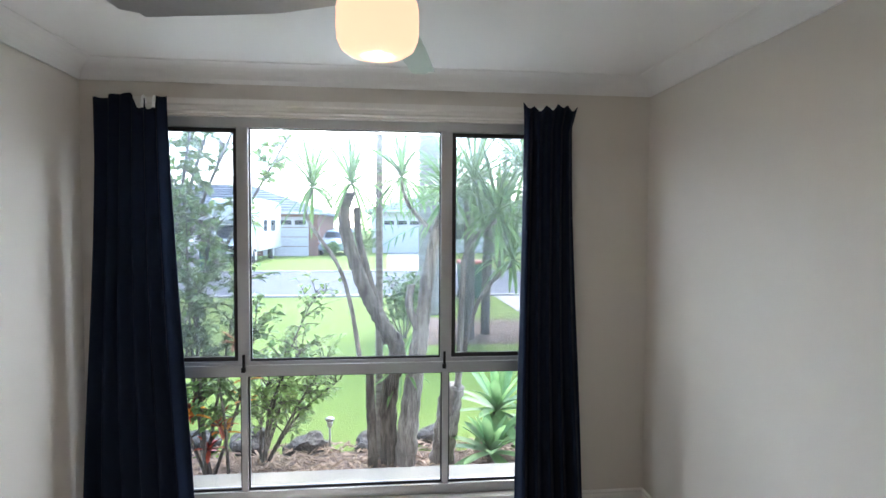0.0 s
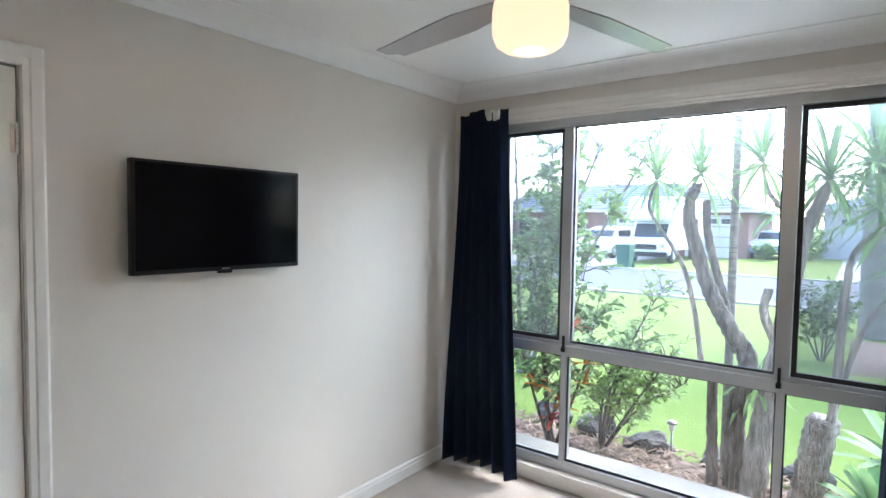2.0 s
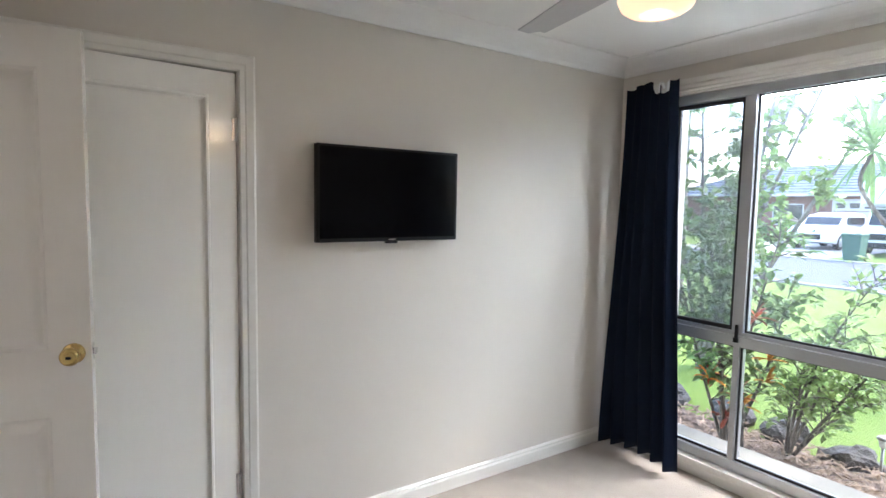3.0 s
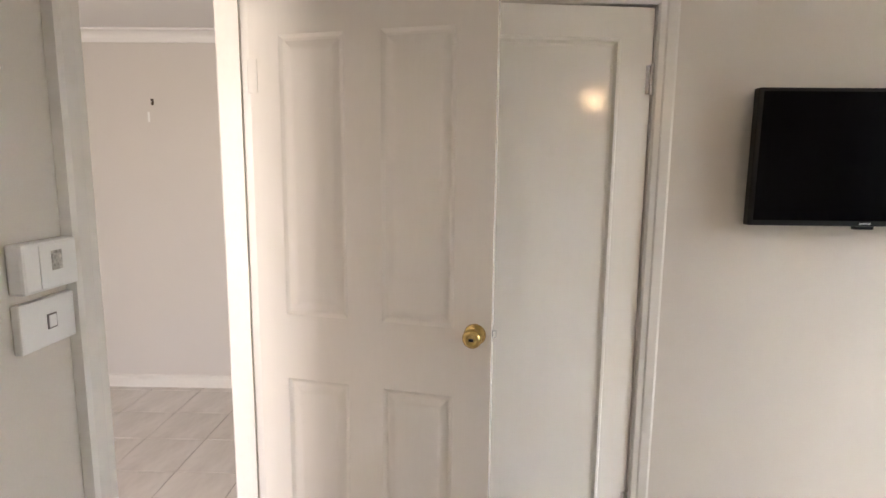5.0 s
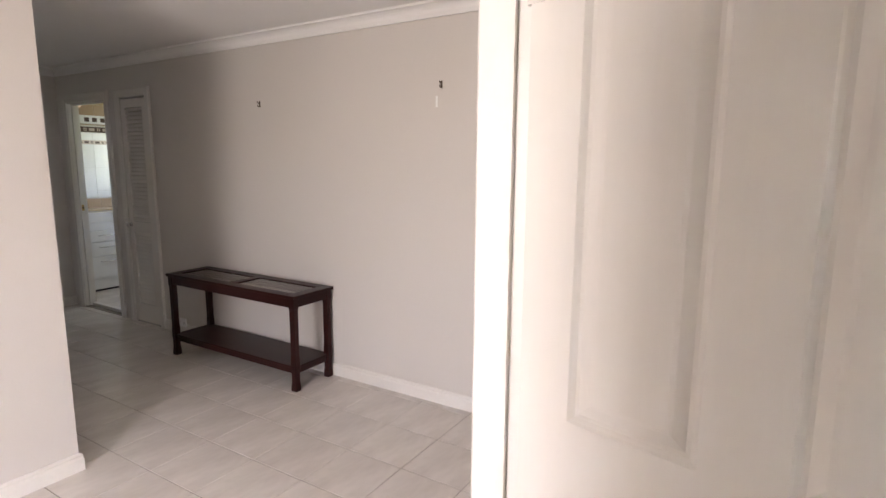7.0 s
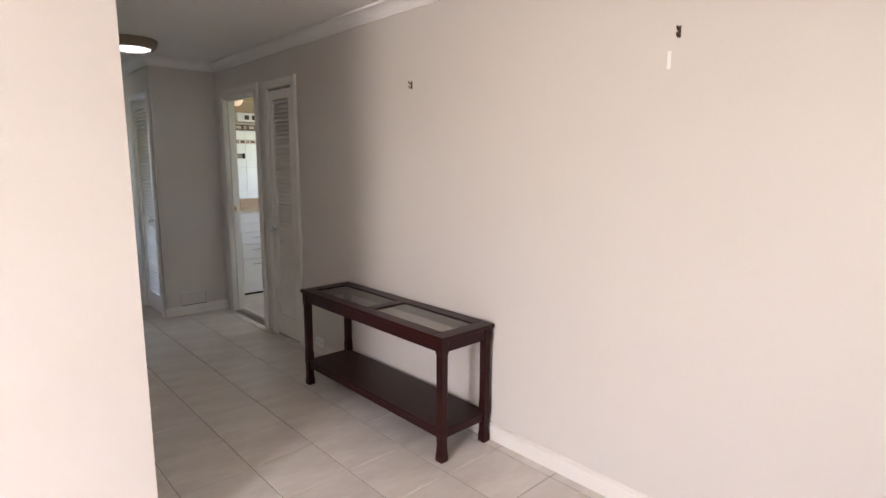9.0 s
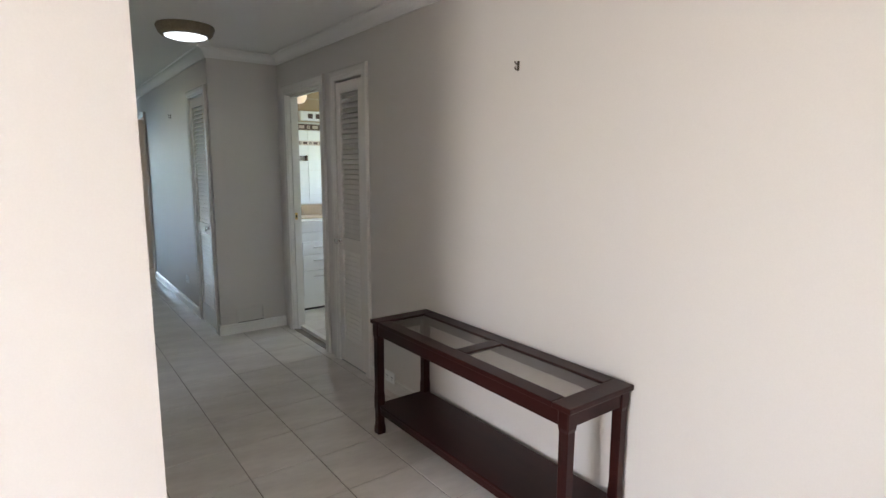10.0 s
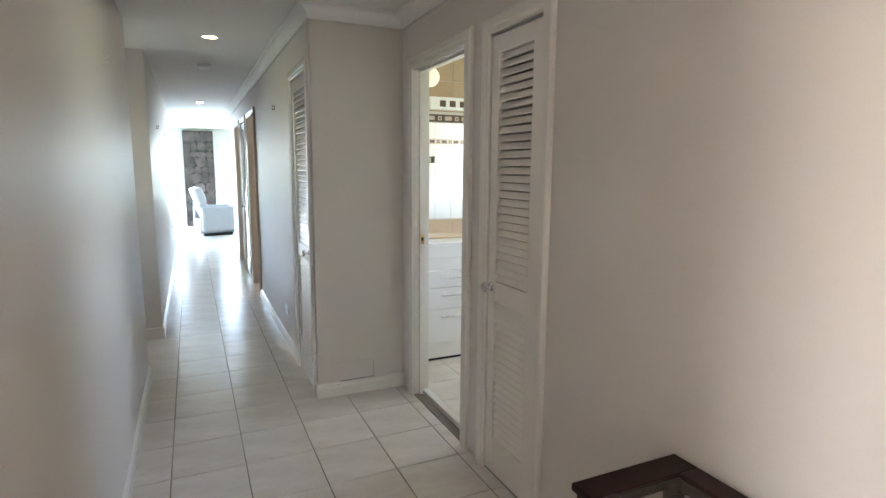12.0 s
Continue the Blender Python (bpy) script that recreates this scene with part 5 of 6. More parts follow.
def shrub(name, base, stems, label, leaf_mat, leaf_size, leaves, seed, bark="bark", thick=0.012, category="shrub", low=5):
    """A leggy shrub: stems given by their tips, side twigs, and leaves along the twigs."""
    r = random.Random(seed)
    ob = thing(name, pose(*base), label, category)
    wood, crown = bmesh.new(), bmesh.new()
    for tip in stems:
        tip = Vector(tip)
        mid = tip * 0.5 + Vector((r.uniform(-0.08, 0.08), r.uniform(-0.05, 0.05), 0.03))
        path = smooth_path([(r.uniform(-0.03, 0.03), r.uniform(-0.03, 0.03), -0.05), mid, tip], 8)
        tube(path, [thick * (1.15 - 0.85 * i / (len(path) - 1)) for i in range(len(path))], 7, wood)
        for i in range(low, len(path)):
            for _ in range(3 if i > 6 else 2):
                d = Vector((r.uniform(-1, 1), r.uniform(-1, 1), r.uniform(0.0, 0.9))).normalized()
                ln = r.uniform(0.10, 0.28) * (1 if tip.length > 0.6 else 0.7)
                q = path[i] + d * ln * 0.5 + Vector((0, 0, 0.02))
                e = path[i] + d * ln
                tube([path[i], q, e], [thick * 0.35, thick * 0.25, thick * 0.12], 5, wood)
                for k in range(leaves):
                    t = r.uniform(0.25, 1.05)
                    p = path[i].lerp(e, t) + Vector((r.uniform(-1, 1), r.uniform(-1, 1), r.uniform(-1, 1))) * 0.012
                    small_leaf(crown, p, d * 0.6 + Vector((r.uniform(-1, 1), r.uniform(-1, 1), r.uniform(-0.7, 0.6))), leaf_size * r.uniform(0.6, 1.2), r)
    part("stem", wood, M[bark], ob, smooth=True)
    part("foliage", crown, leaf_mat, ob)
    return ob


shrub("camellia_shrub", (0.36, 0.78, GZ + 0.05), [(-0.15, 0.1, 1.9), (0.05, 0.0, 1.75), (0.22, 0.12, 1.45), (-0.30, 0.2, 1.5), (0.30, 0.1, 1.05), (-0.05, -0.1, 1.2), (-0.35, 0.0, 1.0)], "tall leggy green shrub growing close to the window", M["leaf"], 0.072, 9, 3, low=5)
shrub("camellia_shrub", (0.66, 0.98, GZ + 0.05), [(0.45, 0.1, 0.70), (0.30, 0.0, 0.85), (0.15, 0.15, 0.72), (0.55, 0.2, 0.55), (0.38, 0.15, 1.22), (0.05, 0.1, 0.62)], "low spreading shrub with pale green leaves in mulch", M["leafpale"], 0.066, 6, 5, low=5)
shrub("hedge_shrub", (1.85, 5.6, GZ), [(-0.2, 0, 0.9), (0.15, 0.1, 0.95), (0.0, -0.2, 0.8), (0.3, 0.1, 0.7), (-0.3, 0.1, 0.65), (0.1, 0.25, 0.85)], "rounded mid-green shrub on the lawn edge", M["leaf"], 0.07, 8, 8)
tall = shrub("lilly_pilly_tree", (-0.9, 2.6, GZ), [(-0.3, 0.2, 3.4), (0.6, 0.1, 3.3), (1.1, -0.1, 2.95), (1.6, -0.2, 2.75), (0.2, 0.3, 2.6), (-0.6, 0.0, 2.4), (0.9, 0.2, 3.5)], "slender tree whose leafy branches reach across the window", M["leafpale"], 0.11, 14, 12, "palebark", 0.028, "tree")
cro = thing("croton_plant", pose(0.52, 0.72, GZ + 0.05), "red and orange croton leaves low in the garden bed", "plant")
for key, n in (("red", 26), ("orange", 16)):
    bm = bmesh.new()
    for k in range(4):
        rosette(bm, (rg.uniform(-0.28, 0.12), rg.uniform(-0.1, 0.15), rg.uniform(0.15, 0.95)), (0, 0, 1), n // 4 + 3, 0.13, 0.022, 0.7, rg, (25, 110))
    part("leaves", bm, M[key], cro, key + " leaves")
part("stem", tube([(0, 0, -0.05), (-0.03, 0.02, 0.4), (-0.08, 0.03, 0.75)], [0.012, 0.01, 0.006], 7), M["bark"], cro, smooth=True)
ag = thing("agave_plant", pose(2.30, 0.92, GZ + 0.06), "large fleshy blue-green agave rosettes beside the trunks", "plant")
for q, n, L in (((0.10, 0.12, 0.30), 26, 0.42), ((0.0, -0.16, 0.10), 24, 0.36), ((0.42, 0.05, 0.22), 24, 0.38)):
    bm = bmesh.new()
    rosette(bm, q, (0.05, -0.15, 1), n, L, 0.050, 0.45, rg, (15, 105))
    part("rosette", bm, M["agave"], ag, smooth=True)
part("stem", tube([(0.0, 0.0, -0.05), (0.06, 0.05, 0.12), (0.10, 0.12, 0.30)], [0.05, 0.045, 0.03], 9), M["bark"], ag, smooth=True)


def trunk(bm, pts, r0, r1, r, seg=12):
    path = smooth_path(pts, 14)
    n = len(path)
    seg = seg * 2
    first = len(bm.verts)
    path = [p + Vector((r.uniform(-1, 1), r.uniform(-1, 1), 0)) * r0 * 0.04 for p in path]
    rad = [r0 + (r1 - r0) * i / (n - 1) for i in range(n)]
    tube(path, rad, seg, bm)
    bm.verts.ensure_lookup_table()
    # long ridges and furrows that wander up the bark
    ridge = [r.uniform(-1, 1) for _ in range(seg)]
    for i in range(n):
        ridge = [0.85 * a + 0.45 * r.uniform(-1, 1) for a in ridge]
        knot = 1 + 0.06 * math.sin(i * 1.7 + r0 * 90)
        for k in range(seg):
            v = bm.verts[first + i * seg + k]
            v.co = path[i] + (v.co - path[i]) * (0.88 + 0.11 * ridge[k]) * knot



TY = 0.86
dr = thing("frangipani_tree", pose(1.62, TY, GZ), "old multi-trunk tree with one sawn-off grey limb", "tree")
rt = random.Random(33)
bm = bmesh.new()
for pts, r0, r1 in (
    ([(-0.15, 0, -0.05), (-0.165, 0, 0.42), (-0.17, 0, 0.66), (-0.175, 0, 0.84)], 0.038, 0.030),
    ([(-0.03, 0.05, -0.05), (-0.04, 0.04, 0.5), (0.02, 0.02, 0.88), (-0.09, 0.0, 1.09), (-0.205, 0, 1.31), (-0.325, 0, 1.67), (-0.352, 0, 1.86), (-0.305, 0, 2.0)], 0.074, 0.036),
    ([(-0.05, 0.07, 0.92), (-0.16, 0.09, 1.32), (-0.25, 0.1, 1.66), (-0.27, 0.1, 1.9)], 0.034, 0.026),
):
    trunk(bm, pts, r0, r1, rt)
part("trunk", bm, M["bark"], dr, "fissured grey trunk with a sawn end", smooth=True)
bm = bmesh.new()
for pts, r0, r1 in (
    ([(0.06, -0.02, -0.05), (0.11, -0.02, 0.48), (0.18, 0, 0.97), (0.22, 0, 1.3), (0.29, 0, 1.70), (0.39, 0.05, 1.98)], 0.088, 0.032),
    ([(0.34, 0.05, -0.05), (0.37, 0.03, 0.30), (0.42, 0, 0.62)], 0.10, 0.088),
    ([(0.16, -0.02, 1.05), (0.10, -0.03, 1.22), (0.12, -0.03, 1.36)], 0.032, 0.026),
    ([(0.44, 0.0, 0.45), (0.47, 0.03, 0.85), (0.49, 0.05, 1.35), (0.54, 0.1, 1.62), (0.76, 0.15, 1.82)], 0.03, 0.016),
    ([(0.44, 0.02, 0.55), (0.60, 0.04, 1.21), (0.87, 0.1, 1.50)], 0.022, 0.012),
    ([(-0.24, 0.02, 0.80), (-0.31, 0.02, 1.22), (-0.40, 0.02, 1.50), (-0.61, 0.03, 1.83), (-0.57, 0.03, 2.02)], 0.020, 0.011),
    ([(0.29, 0.0, 1.70), (0.10, 0.05, 1.92), (0.05, 0.05, 2.1)], 0.02, 0.012),
):
    trunk(bm, pts, r0, r1, rt, 9)
part("limb", bm, M["limbbark"], dr, "pale grey limbs", smooth=True)
bm = bmesh.new()
for q, n, L in (((-0.57, 0.03, 2.03), 26, 0.30), ((-0.30, 0.05, 2.06), 26, 0.34), ((0.05, 0.05, 2.11), 32, 0.32), ((0.76, 0.15, 1.86), 44, 0.44), ((0.60, 0.25, 2.10), 40, 0.42), ((0.39, 0.05, 2.0), 34, 0.34), ((0.87, 0.1, 1.52), 26, 0.32), ((1.0, 0.3, 2.2), 36, 0.4), ((0.05, 0.1, 0.72), 14, 0.22)):
    rosette(bm, q, (rt.uniform(-0.25, 0.25), rt.uniform(-0.2, 0.2), 1), n + 12, L * 1.3, 0.017, 0.8, rt, (10, 135))
part("crown", bm, M["strap"], dr, "spiky heads of narrow strap leaves")


def palm(name, base, height, r0, r1, label, rings, fronds, seed, lean=0.0, mat="palebark"):
    r = random.Random(seed)
    ob = thing(name, pose(*base), label, "palm tree")
    prof = []
    n = rings
    for i in range(n + 1):
        z = height * i / n
        rad = r0 + (r1 - r0) * (i / n) ** 0.8
        prof += [(rad, z), (rad * 0.93, z + height / n * 0.12), (rad * 0.97, z + height / n * 0.2)]
    bm = lathe([(0, -0.1)] + prof + [(0, height * 1.01)], 16)
    for v in bm.verts:
        v.co.x += lean * (v.co.z / height) ** 2 * height
    part("trunk", bm, M[mat], ob, smooth=True)
    if fronds:
        bm = bmesh.new()
        for k in range(fronds):
            az, el = 2.399 * k, radians(r.uniform(5, 60))
            d = Vector((math.cos(az) * math.cos(el), math.sin(az) * math.cos(el), math.sin(el)))
            p = Vector((lean * height, 0, height))
            spine = []
            for i in range(12):
                spine.append(p.copy())
                p = p + d * 0.16
                d = (d + Vector((0, 0, -0.09))).normalized()
            tube(spine, [0.012 - 0.0009 * i for i in range(12)], 5, bm)
            for i in range(1, 12):
                for s in (-1, 1):
                    dd = (spine[i] - spine[i - 1]).normalized()
                    blade(bm, spine[i], dd * 0.6 + dd.cross(Vector((0, 0, 1))) * s + Vector((0, 0, -0.2)), 0.42, 0.016, 0.5, r, 0.2, 3)
        part("crown", bm, M["strap"], ob, "arching green fronds")
    return ob


palm("slender_palm", (1.51, 1.02, GZ), 4.2, 0.030, 0.022, "slender ringed palm trunk rising past the window", 46, 8, 1)
palm("royal_palm", (2.42, 8.0, GZ), 9.0, 0.23, 0.19, "thick smooth grey palm trunk on the lawn", 30, 12, 2)
palm("royal_palm", (-3.6, 6.2, GZ), 8.0, 0.15, 0.13, "smooth grey palm trunk on the lawn", 30, 12, 5)
palm("short_palm", (3.12, 5.5, GZ), 1.75, 0.075, 0.08, "short rough-trunked palm in a mulch bed", 16, 22, 3, 0.03, "bark")
palm("short_palm", (2.83, 5.3, GZ), 2.3, 0.09, 0.085, "stout short palm with spreading fronds", 14, 22, 4, 0.0, "bark")


def rock(name, place, sx, sy, sz, seed, label):
    bm = bmesh.new()
    bmesh.ops.create_icosphere(bm, subdivisions=3, radius=1.0)
    for v in bm.verts:
        n = noise.noise(v.co * 1.3 + Vector((seed * 7, 0, 0))) * 0.42 + noise.noise(v.co * 3.5 + Vector((seed, 3, 0))) * 0.14
        v.co = v.co * (1 + n)
        v.co = Vector((v.co.x * sx, v.co.y * sy, max(v.co.z, -0.5) * sz))
    ob = part(name, bm, M["rockm"])
    ob.matrix_world = pose(*place, 0, 0, seed * 40)
    return tagged(ob, label, "rock", "garden edging rocks")


for i, (x, y, s) in enumerate(((0.97, 1.26, 0.17), (1.42, 1.30, 0.15), (0.50, 1.36, 0.20), (0.08, 1.40, 0.17), (1.95, 1.40, 0.16), (2.55, 1.40, 0.16), (-0.45, 1.40, 0.18), (3.1, 1.42, 0.16))):
    rock("garden_rock", (x, y, GZ + 0.05), s, s * 0.75, s * 0.62, i + 1, "dark weathered rock edging the garden bed")
M["lampmetal"] = material("weathered_steel", (0.38, 0.36, 0.33), 0.4, metal=0.7, vary=0.1)
gp = thing("garden_light", pose(1.135, 1.17, GZ + 0.04), "small solar garden light on a thin stake", "garden light")
part("stake", lathe([(0, -0.05), (0.008, -0.05), (0.008, 0.20), (0, 0.20)], 10), M["lampmetal"], gp, smooth=True)
part("lens", lathe([(0.0, 0.20), (0.016, 0.20), (0.026, 0.25), (0.0, 0.25)], 16), M["white"], gp, "frosted lens", smooth=True)
part("cap", lathe([(0.0, 0.25), (0.034, 0.25), (0.035, 0.262), (0.02, 0.272), (0, 0.274)], 18), M["lampmetal"], gp, smooth=True)


# ---- houses and vehicles across the street ----
M["brick"] = material("red_brown_brick", (0.22, 0.115, 0.085), 0.9, vary=0.2, scale=3, fine=60, bump=0.5, second=(0.16, 0.09, 0.07), amount=0.7)
M["rooft"] = material("grey_blue_roof_tile", (0.13, 0.155, 0.19), 0.75, vary=0.15, scale=2, fine=30, bump=0.4)
M["garage"] = material("pale_garage_door", (0.45, 0.44, 0.44), 0.5, vary=0.04)
M["carwhite"] = material("white_vehicle_paint", (0.74, 0.75, 0.76), 0.2, vary=0.02, bump=0, coat=0.4)
M["carglass"] = material("dark_vehicle_glass", (0.03, 0.035, 0.04), 0.06, vary=0.02, bump=0)
M["tyre"] = material("black_tyre_rubber", (0.02, 0.02, 0.02), 0.8, vary=0.1)
M["bingreen"] = material("dark_green_bin_plastic", (0.03, 0.09, 0.06), 0.5, vary=0.05)
M["binred"] = material("red_bin_lid_plastic", (0.50, 0.06, 0.06), 0.45, vary=0.05)
M["facade"] = material("pale_render", (0.48, 0.46, 0.43), 0.85, vary=0.06)


def hip_roof(x0, x1, y0, y1, z0, z1, over=0.5):
    bm = bmesh.new()
    x0, x1, y0, y1 = x0 - over, x1 + over, y0 - over, y1 + over
    d = (y1 - y0) / 2
    e = [bm.verts.new(p) for p in ((x0, y0, z0), (x1, y0, z0), (x1, y1, z0), (x0, y1, z0))]
    f = [bm.verts.new((p.co.x, p.co.y, z0 - 0.14)) for p in e]
    a, b = bm.verts.new((x0 + d, (y0 + y1) / 2, z1)), bm.verts.new((x1 - d, (y0 + y1) / 2, z1))
    bm.faces.new((e[0], e[1], b, a))
    bm.faces.new((e[2], e[3], a, b))
    bm.faces.new((e[1], e[2], b))
    bm.faces.new((e[3], e[0], a))
    for i in range(4):
        bm.faces.new((e[i], f[i], f[(i + 1) % 4], e[(i + 1) % 4]))
    bm.faces.new(f)
    return bm


def roof_courses(x0, x1, y0, y1, z0, z1, over=0.5, n=11):
    bm = bmesh.new()
    yb, ym = y0 - over, (y0 + y1) / 2
    for i in range(n):
        t = (i + 0.5) / n
        y, z = yb + (ym - yb) * t, z0 + (z1 - z0) * t
        ins = (ym - yb) * t
        join(bm, box(x0 - over + ins + 0.05, y - 0.02, z - 0.005, x1 + over - ins - 0.05, y + 0.10, z + 0.045))
    return bm


def house(name, x0, x1, y0, y1, zw, zr, wallmat, doors, windows, label):
    ob = thing(name, pose((x0 + x1) / 2, y0, GZ), label, "house")
    ox, oy = (x0 + x1) / 2, y0
    part("wall", box(x0 - ox, 0, -0.1, x1 - ox, y1 - oy, zw - GZ), M[wallmat], ob)
    part("roof", hip_roof(x0 - ox, x1 - ox, 0, y1 - y0, zw - GZ, zr - GZ), M["rooft"], ob, "grey tiled hip roof")
    part("roof_courses", roof_courses(x0 - ox, x1 - ox, 0, y1 - y0, zw - GZ, zr - GZ), M["rooft"], ob)
    part("gutter", bevelled(x0 - ox - 0.55, -0.62, zw - GZ - 0.15, x1 - ox + 0.55, -0.5, zw - GZ - 0.02, 0.02), M["garage"], ob)
    for a, b, h in doors:
        d = part("garage_door", ring_frame(a - ox - 0.06, b - ox + 0.06, 0.0, h + 0.06, -0.03, 0.02, 0.06), M["garage"], ob, "pale panelled garage door")
        for k in range(4):
            part("door_panel", bevelled(a - ox, -0.02, 0.02 + k * h / 4, b - ox, 0.01, (k + 1) * h / 4 - 0.02, 0.01), M["garage"], d)
        for i in range(3):
            w = (b - a) / 3
            part("glass_light", box(a - ox + i * w + 0.10, -0.026, h - 0.40, a - ox + (i + 1) * w - 0.10, -0.019, h - 0.14), M["carglass"], d)
    for a, b, c, d_ in windows:
        w = part("window", ring_frame(a - ox, b - ox, c - GZ, d_ - GZ, -0.04, 0.02, 0.06), M["garage"], ob)
        part("pane", box(a - ox + 0.05, -0.02, c - GZ + 0.05, b - ox - 0.05, -0.012, d_ - GZ - 0.05), M["carglass"], w)
    return ob


house("brick_house", -20.0, -2.5, 30.0, 40.0, 2.45, 4.35, "brick", [(-10.2, -8.3, 2.25), (-5.6, -3.1, 2.25)], [(-16.5, -14.5, 0.7, 1.9), (-13.2, -11.6, 0.7, 1.9)], "low red brick house with a grey hip roof across the street")
house("rendered_house", 0.6, 13.0, 34.0, 44.0, 2.7, 4.4, "facade", [(1.3, 3.9, 2.3)], [(5.2, 7.0, 0.7, 1.9), (8.4, 10.2, 0.7, 1.9)], "pale low house with a white garage across the street")


def wheel(parent, x, y, r, w):
    wh = part("wheel", lathe([(0.0, -w / 2), (r * 0.6, -w / 2), (r * 0.92, -w / 2), (r, -w / 2 + 0.03), (r, w / 2 - 0.03), (r * 0.92, w / 2), (r * 0.6, w / 2), (0.0, w / 2)], 24, m=pose(x, y, r, 0, 90, 0)), M["tyre"], parent, "black tyre", smooth=True)
    part("rim", lathe([(0.0, -w / 2 - 0.012), (r * 0.55, -w / 2 - 0.012), (r * 0.6, -w / 2), (r * 0.6, w / 2), (r * 0.55, w / 2 + 0.012), (0.0, w / 2 + 0.012)], 20, m=pose(x, y, r, 0, 90, 0)), M["alu"], wh, smooth=True)


def body_shell(profile, w, inset_top, bev=0.05):
    """A vehicle body: side outline (y, z) swept across x, narrowing upward."""
    bm = bmesh.new()
    zmax = max(z for _, z in profile)
    sides = []
    for s in (-1, 1):
        sides.append([bm.verts.new((s * (w / 2 - inset_top * max(0, (z - 0.8) / max(0.1, zmax - 0.8))), y, z)) for y, z in profile])
    n = len(profile)
    bm.faces.new(sides[0])
    bm.faces.new(sides[1][::-1])
    for i in range(n):
        bm.faces.new((sides[0][i], sides[1][i], sides[1][(i + 1) % n], sides[0][(i + 1) % n]))
    bmesh.ops.recalc_face_normals(bm, faces=list(bm.faces))
    bmesh.ops.bevel(bm, geom=list(bm.edges), offset=bev, segments=3, profile=0.6, affect="EDGES", clamp_overlap=True)
    return bm


M["carblue"] = material("blue_grey_vehicle_paint", (0.26, 0.32, 0.38), 0.25, vary=0.03, bump=0, coat=0.4)


def car(name, place, rz, label, paint="carwhite"):
    ob = thing(name, pose(*place, 0, 0, rz), label, "car")
    part("body", body_shell([(-2.15, 0.35), (-2.2, 0.75), (-1.95, 0.95), (-1.1, 1.05), (-0.6, 1.5), (0.4, 1.62), (1.6, 1.58), (2.1, 1.05), (2.15, 0.4), (1.7, 0.28), (-1.8, 0.28)], 1.8, 0.25), M[paint], ob, smooth=True)
    part("windscreen", box(-0.68, -0.03, 0.0, 0.68, 0.0, 0.50), M["carglass"], ob).matrix_local = pose(0, -1.07, 1.06, -48)
    for s in (-1, 1):
        part("side_window", box(s * 0.80 - 0.02, -0.5, 1.10, s * 0.80 + 0.02, 1.3, 1.42), M["carglass"], ob)
        part("headlight", bevelled(s * 0.62 - 0.2, -2.21, 0.66, s * 0.62 + 0.2, -2.0, 0.82, 0.04), M["chrome"], ob)
        for y in (-1.35, 1.35):
            wheel(ob, s * 0.80, y, 0.33, 0.22)
    part("grille", bevelled(-0.45, -2.22, 0.45, 0.45, -2.1, 0.68, 0.03), M["blackplastic"], ob)
    return ob


car("parked_car", (-8.55, 25.6, GZ + 0.012), 0, "white car parked on the opposite driveway")
car("parked_car", (-1.35, 32.2, GZ), -12, "blue-grey car parked beside the brick house", "carblue")
mh = thing("motorhome", pose(-5.45, 22.1, GZ + 0.012), "white motorhome with a cab-over bed parked on the driveway", "motorhome")
part("cabin_box", bevelled(-1.05, 1.5, 0.55, 1.05, 6.7, 3.05, 0.08), M["carwhite"], mh, smooth=True)
part("cab", body_shell([(0.0, 0.45), (-0.08, 0.8), (0.25, 1.05), (0.55, 1.15), (1.0, 1.85), (1.6, 1.9), (1.6, 0.4), (0.3, 0.35)], 1.85, 0.15), M["carwhite"], mh, smooth=True)
part("overcab_bed", body_shell([(0.30, 2.0), (0.20, 2.5), (0.45, 2.93), (1.0, 3.03), (1.65, 3.05), (1.65, 1.88), (0.7, 1.86)], 2.05, 0.10, 0.07), M["carwhite"], mh, smooth=True)
part("windscreen", box(-0.72, -0.02, 0.0, 0.72, 0.02, 0.72), M["carglass"], mh, "dark windscreen").matrix_local = pose(0, 0.55, 1.16, -32)
part("grille", bevelled(-0.5, -0.11, 0.62, 0.5, 0.0, 0.86, 0.03), M["blackplastic"], mh)
part("bumper", bevelled(-0.95, -0.14, 0.30, 0.95, 0.12, 0.52, 0.05), M["blackplastic"], mh)
for s in (-1, 1):
    part("headlight", bevelled(s * 0.70 - 0.17, -0.10, 0.70, s * 0.70 + 0.17, 0.1, 0.92, 0.04), M["chrome"], mh)
    for y in (0.95, 4.9):
        wheel(mh, s * 0.86, y, 0.35, 0.24)
for y, l in ((2.3, 0.7), (4.0, 1.0)):
    part("side_window", bevelled(1.045, y, 1.5, 1.065, y + l, 2.05, 0.008), M["carglass"], mh)


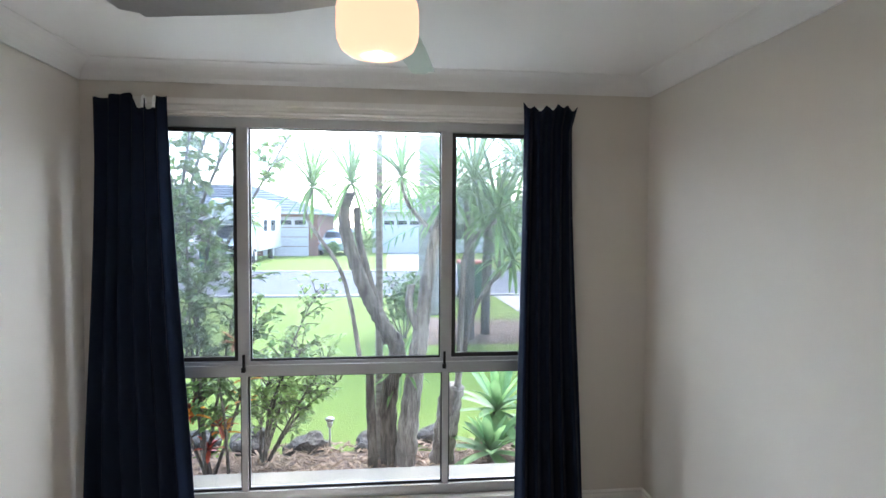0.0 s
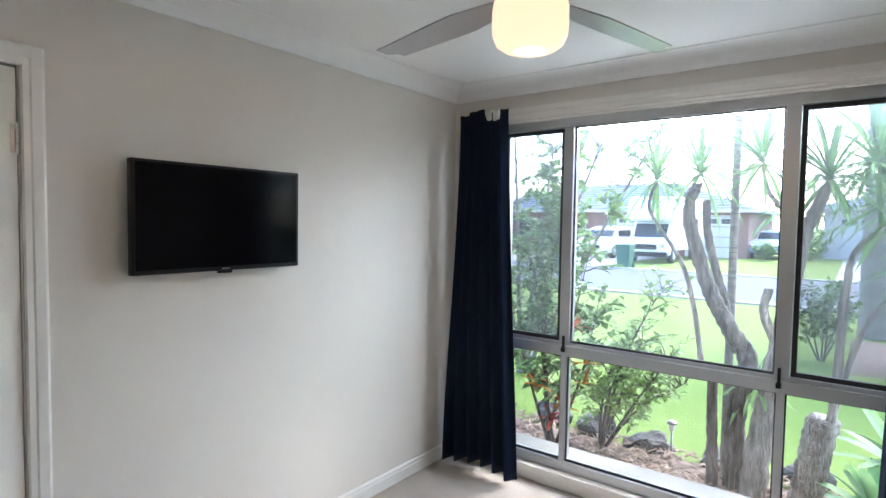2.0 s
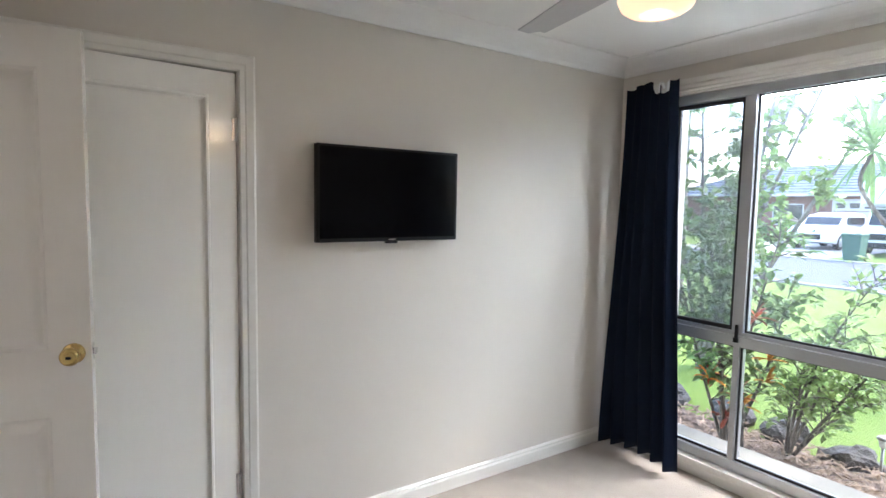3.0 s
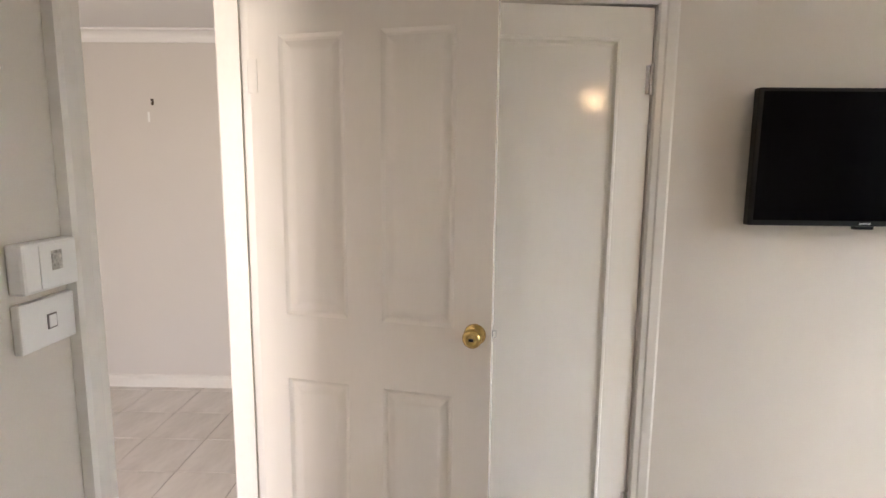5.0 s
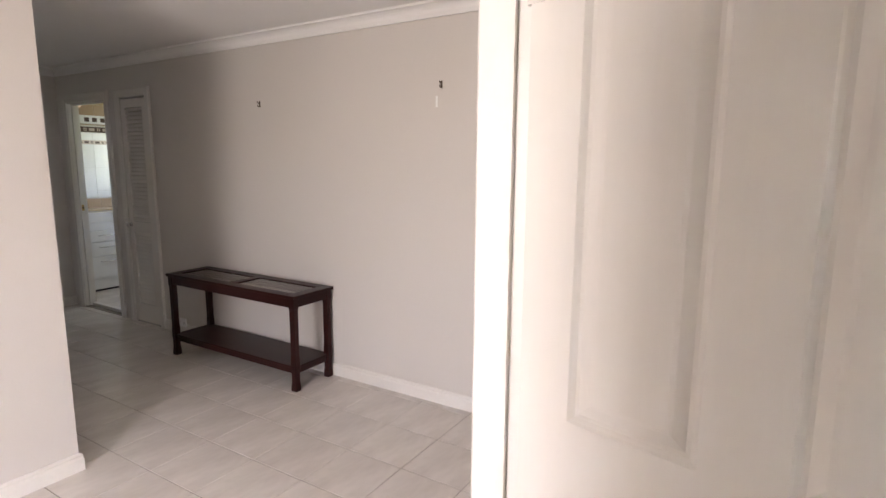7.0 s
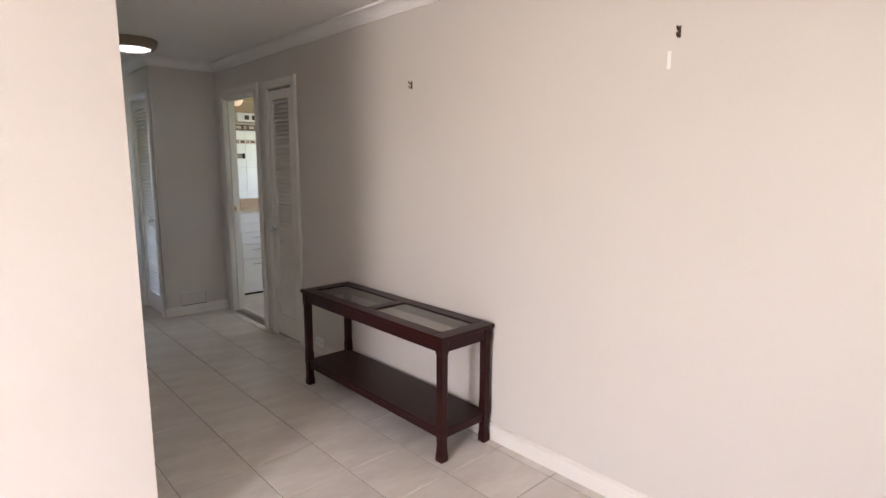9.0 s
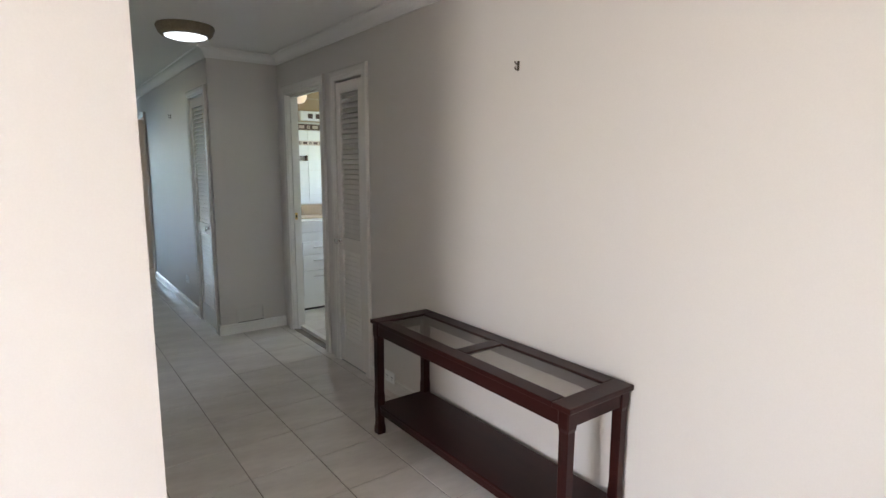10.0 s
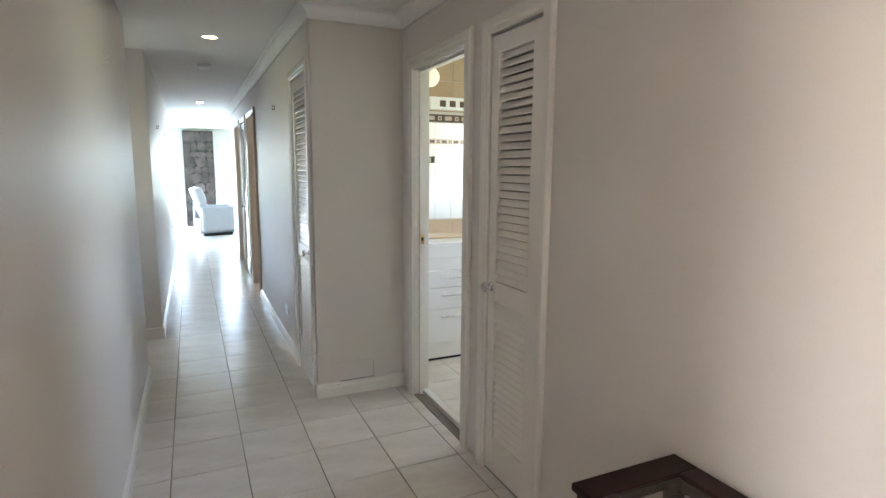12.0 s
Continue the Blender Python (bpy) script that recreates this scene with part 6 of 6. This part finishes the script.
def wheelie_bin(place, lidmat, lab):
    ob = thing("wheelie_bin", pose(*place), lab, "bin")
    bm = bmesh.new()
    rr = []
    for z, w, d in ((0.04, 0.22, 0.25), (0.85, 0.28, 0.33), (0.88, 0.29, 0.34)):
        rr.append([bm.verts.new((x, y, z)) for x, y in ((-w, -d), (w, -d), (w, d), (-w, d))])
    for a, b in zip(rr, rr[1:]):
        for i in range(4):
            bm.faces.new((a[i], a[(i + 1) % 4], b[(i + 1) % 4], b[i]))
    bm.faces.new(rr[0][::-1])
    bm.faces.new(rr[-1])
    part("bin_body", bm, M["bingreen"], ob)
    part("lid", bevelled(-0.30, -0.37, 0.88, 0.30, 0.35, 0.95, 0.03), M[lidmat], ob, "hinged plastic lid")
    part("handle_bar", tube([(-0.25, 0.38, 0.86), (0.25, 0.38, 0.86)], [0.015, 0.015], 8), M["bingreen"], ob)
    for s in (-1, 1):
        part("bin_wheel", lathe([(0, -0.02), (0.1, -0.02), (0.1, 0.02), (0, 0.02)], 16, m=pose(s * 0.25, 0.28, 0.1, 0, 90, 0)), M["tyre"], ob, smooth=True)


wheelie_bin((-5.25, 18.85, GZ), "bingreen", "dark green wheelie bin at the far kerb")
wheelie_bin((3.60, 10.25, GZ), "binred", "dark wheelie bin with a red lid at the near kerb")
for i, (x, y, s) in enumerate(((-1.6, 28.4, 0.8), (-0.3, 27.5, 1.0), (0.2, 31.0, 1.6), (-13.5, 28.6, 1.0))):
    shrub("street_shrub", (x, y, GZ), [(-0.4 * s, 0, 0.7 * s), (0.3 * s, 0.1, 0.9 * s), (0.0, -0.2, 0.8 * s), (0.5 * s, 0.1, 0.6 * s)], "green shrub in front of the opposite houses", M["leaf"], 0.16, 7, 40 + i)
shrub("street_tree", (6.5, 20.5, GZ), [(-1.0, 0, 4.6), (0.8, 0.3, 5.2), (0.1, -0.8, 5.4), (1.5, 0.1, 4.2), (-1.6, 0.4, 3.8)], "leafy street tree beyond the road", M["leaf"], 0.24, 12, 60, "bark", 0.09, "tree")

# ---- floors, tile by tile ----
tagged(part("floor_hall", box(X_W, -16.55, -0.05, 2.90, -3.705, -0.0035), M["grout"]), "pale marble-look floor tiles in dark grout joints", "floor", kind="structure")
fh = bpy.data.objects["floor_hall"]
P_, PY = 0.335, 0.342
full = bevelled(0.0026, 0.0018, -0.010, P_ - 0.0026, PY - 0.0018, 0.0, 0.0012, 1)
first = None
regions = ((-1.77, 2.80, -6.06, -3.75), (-1.77, -0.185, -9.47, -6.06), (-1.195, -0.185, -16.5, -9.47), (-0.185, 1.0, -11.29, -10.28))
for i in range(-5, 11):
    for k in range(-22, 18):
        xa, ya = -0.362 + i * P_, -9.53 + k * PY
        xb, yb = xa + P_, ya + PY
        if not any(xb > r[0] + 0.01 and xa < r[1] - 0.01 and yb > r[2] + 0.01 and ya < r[3] - 0.01 for r in regions):
            continue
        ca, cb, cc, cd = max(xa, X_W - 0.001), min(xb, 2.89), ya, min(yb, -3.712)
        if (ca, cb, cd) == (xa, xb, yb):
            if first is None:
                first = part("tile", full, M["tile"], fh)
                o = first
            else:
                o = new("tile", first.data)
                o.parent = fh
            o.location = (xa, ya, 0)
        elif cb - ca > 0.01 and cd - cc > 0.01:
            part("tile", bevelled(ca - xa + 0.002, 0.0025, -0.010, cb - xa - 0.0025, cd - ya - 0.0025, 0.0, 0.0012, 1), M["tile"], fh).location = (xa, ya, 0)
tagged(part("floor_living", box(LX0, Y_END, -0.05, LX1, -16.55, -0.0035), M["grout"]), "pale tiled living room floor", "floor", kind="structure")
bm = bmesh.new()
for i in range(-13, 14):
    for k in range(0, 14):
        xa, ya = -0.345 + i * P_, Y_END + 0.02 + k * P_
        if LX0 < xa and xa + P_ < LX1 and ya + P_ < -16.5:
            box(xa + 0.002, ya + 0.002, -0.008, xa + P_ - 0.002, ya + P_ - 0.002, -0.0005, bm)
tagged(part("living_tiles", bm, M["tile"], bpy.data.objects["floor_living"]), kind="stuff")
bf = bpy.data.objects["floor_bath"]
for i in range(7):
    for k in range(6):
        part("tile", bevelled(BX0 + i * 0.29 + 0.002, BY0 + k * 0.287 + 0.002, BZ - 0.010, BX0 + (i + 1) * 0.29 - 0.002, BY0 + (k + 1) * 0.287 - 0.002, BZ, 0.001, 1), M["tile"], bf)
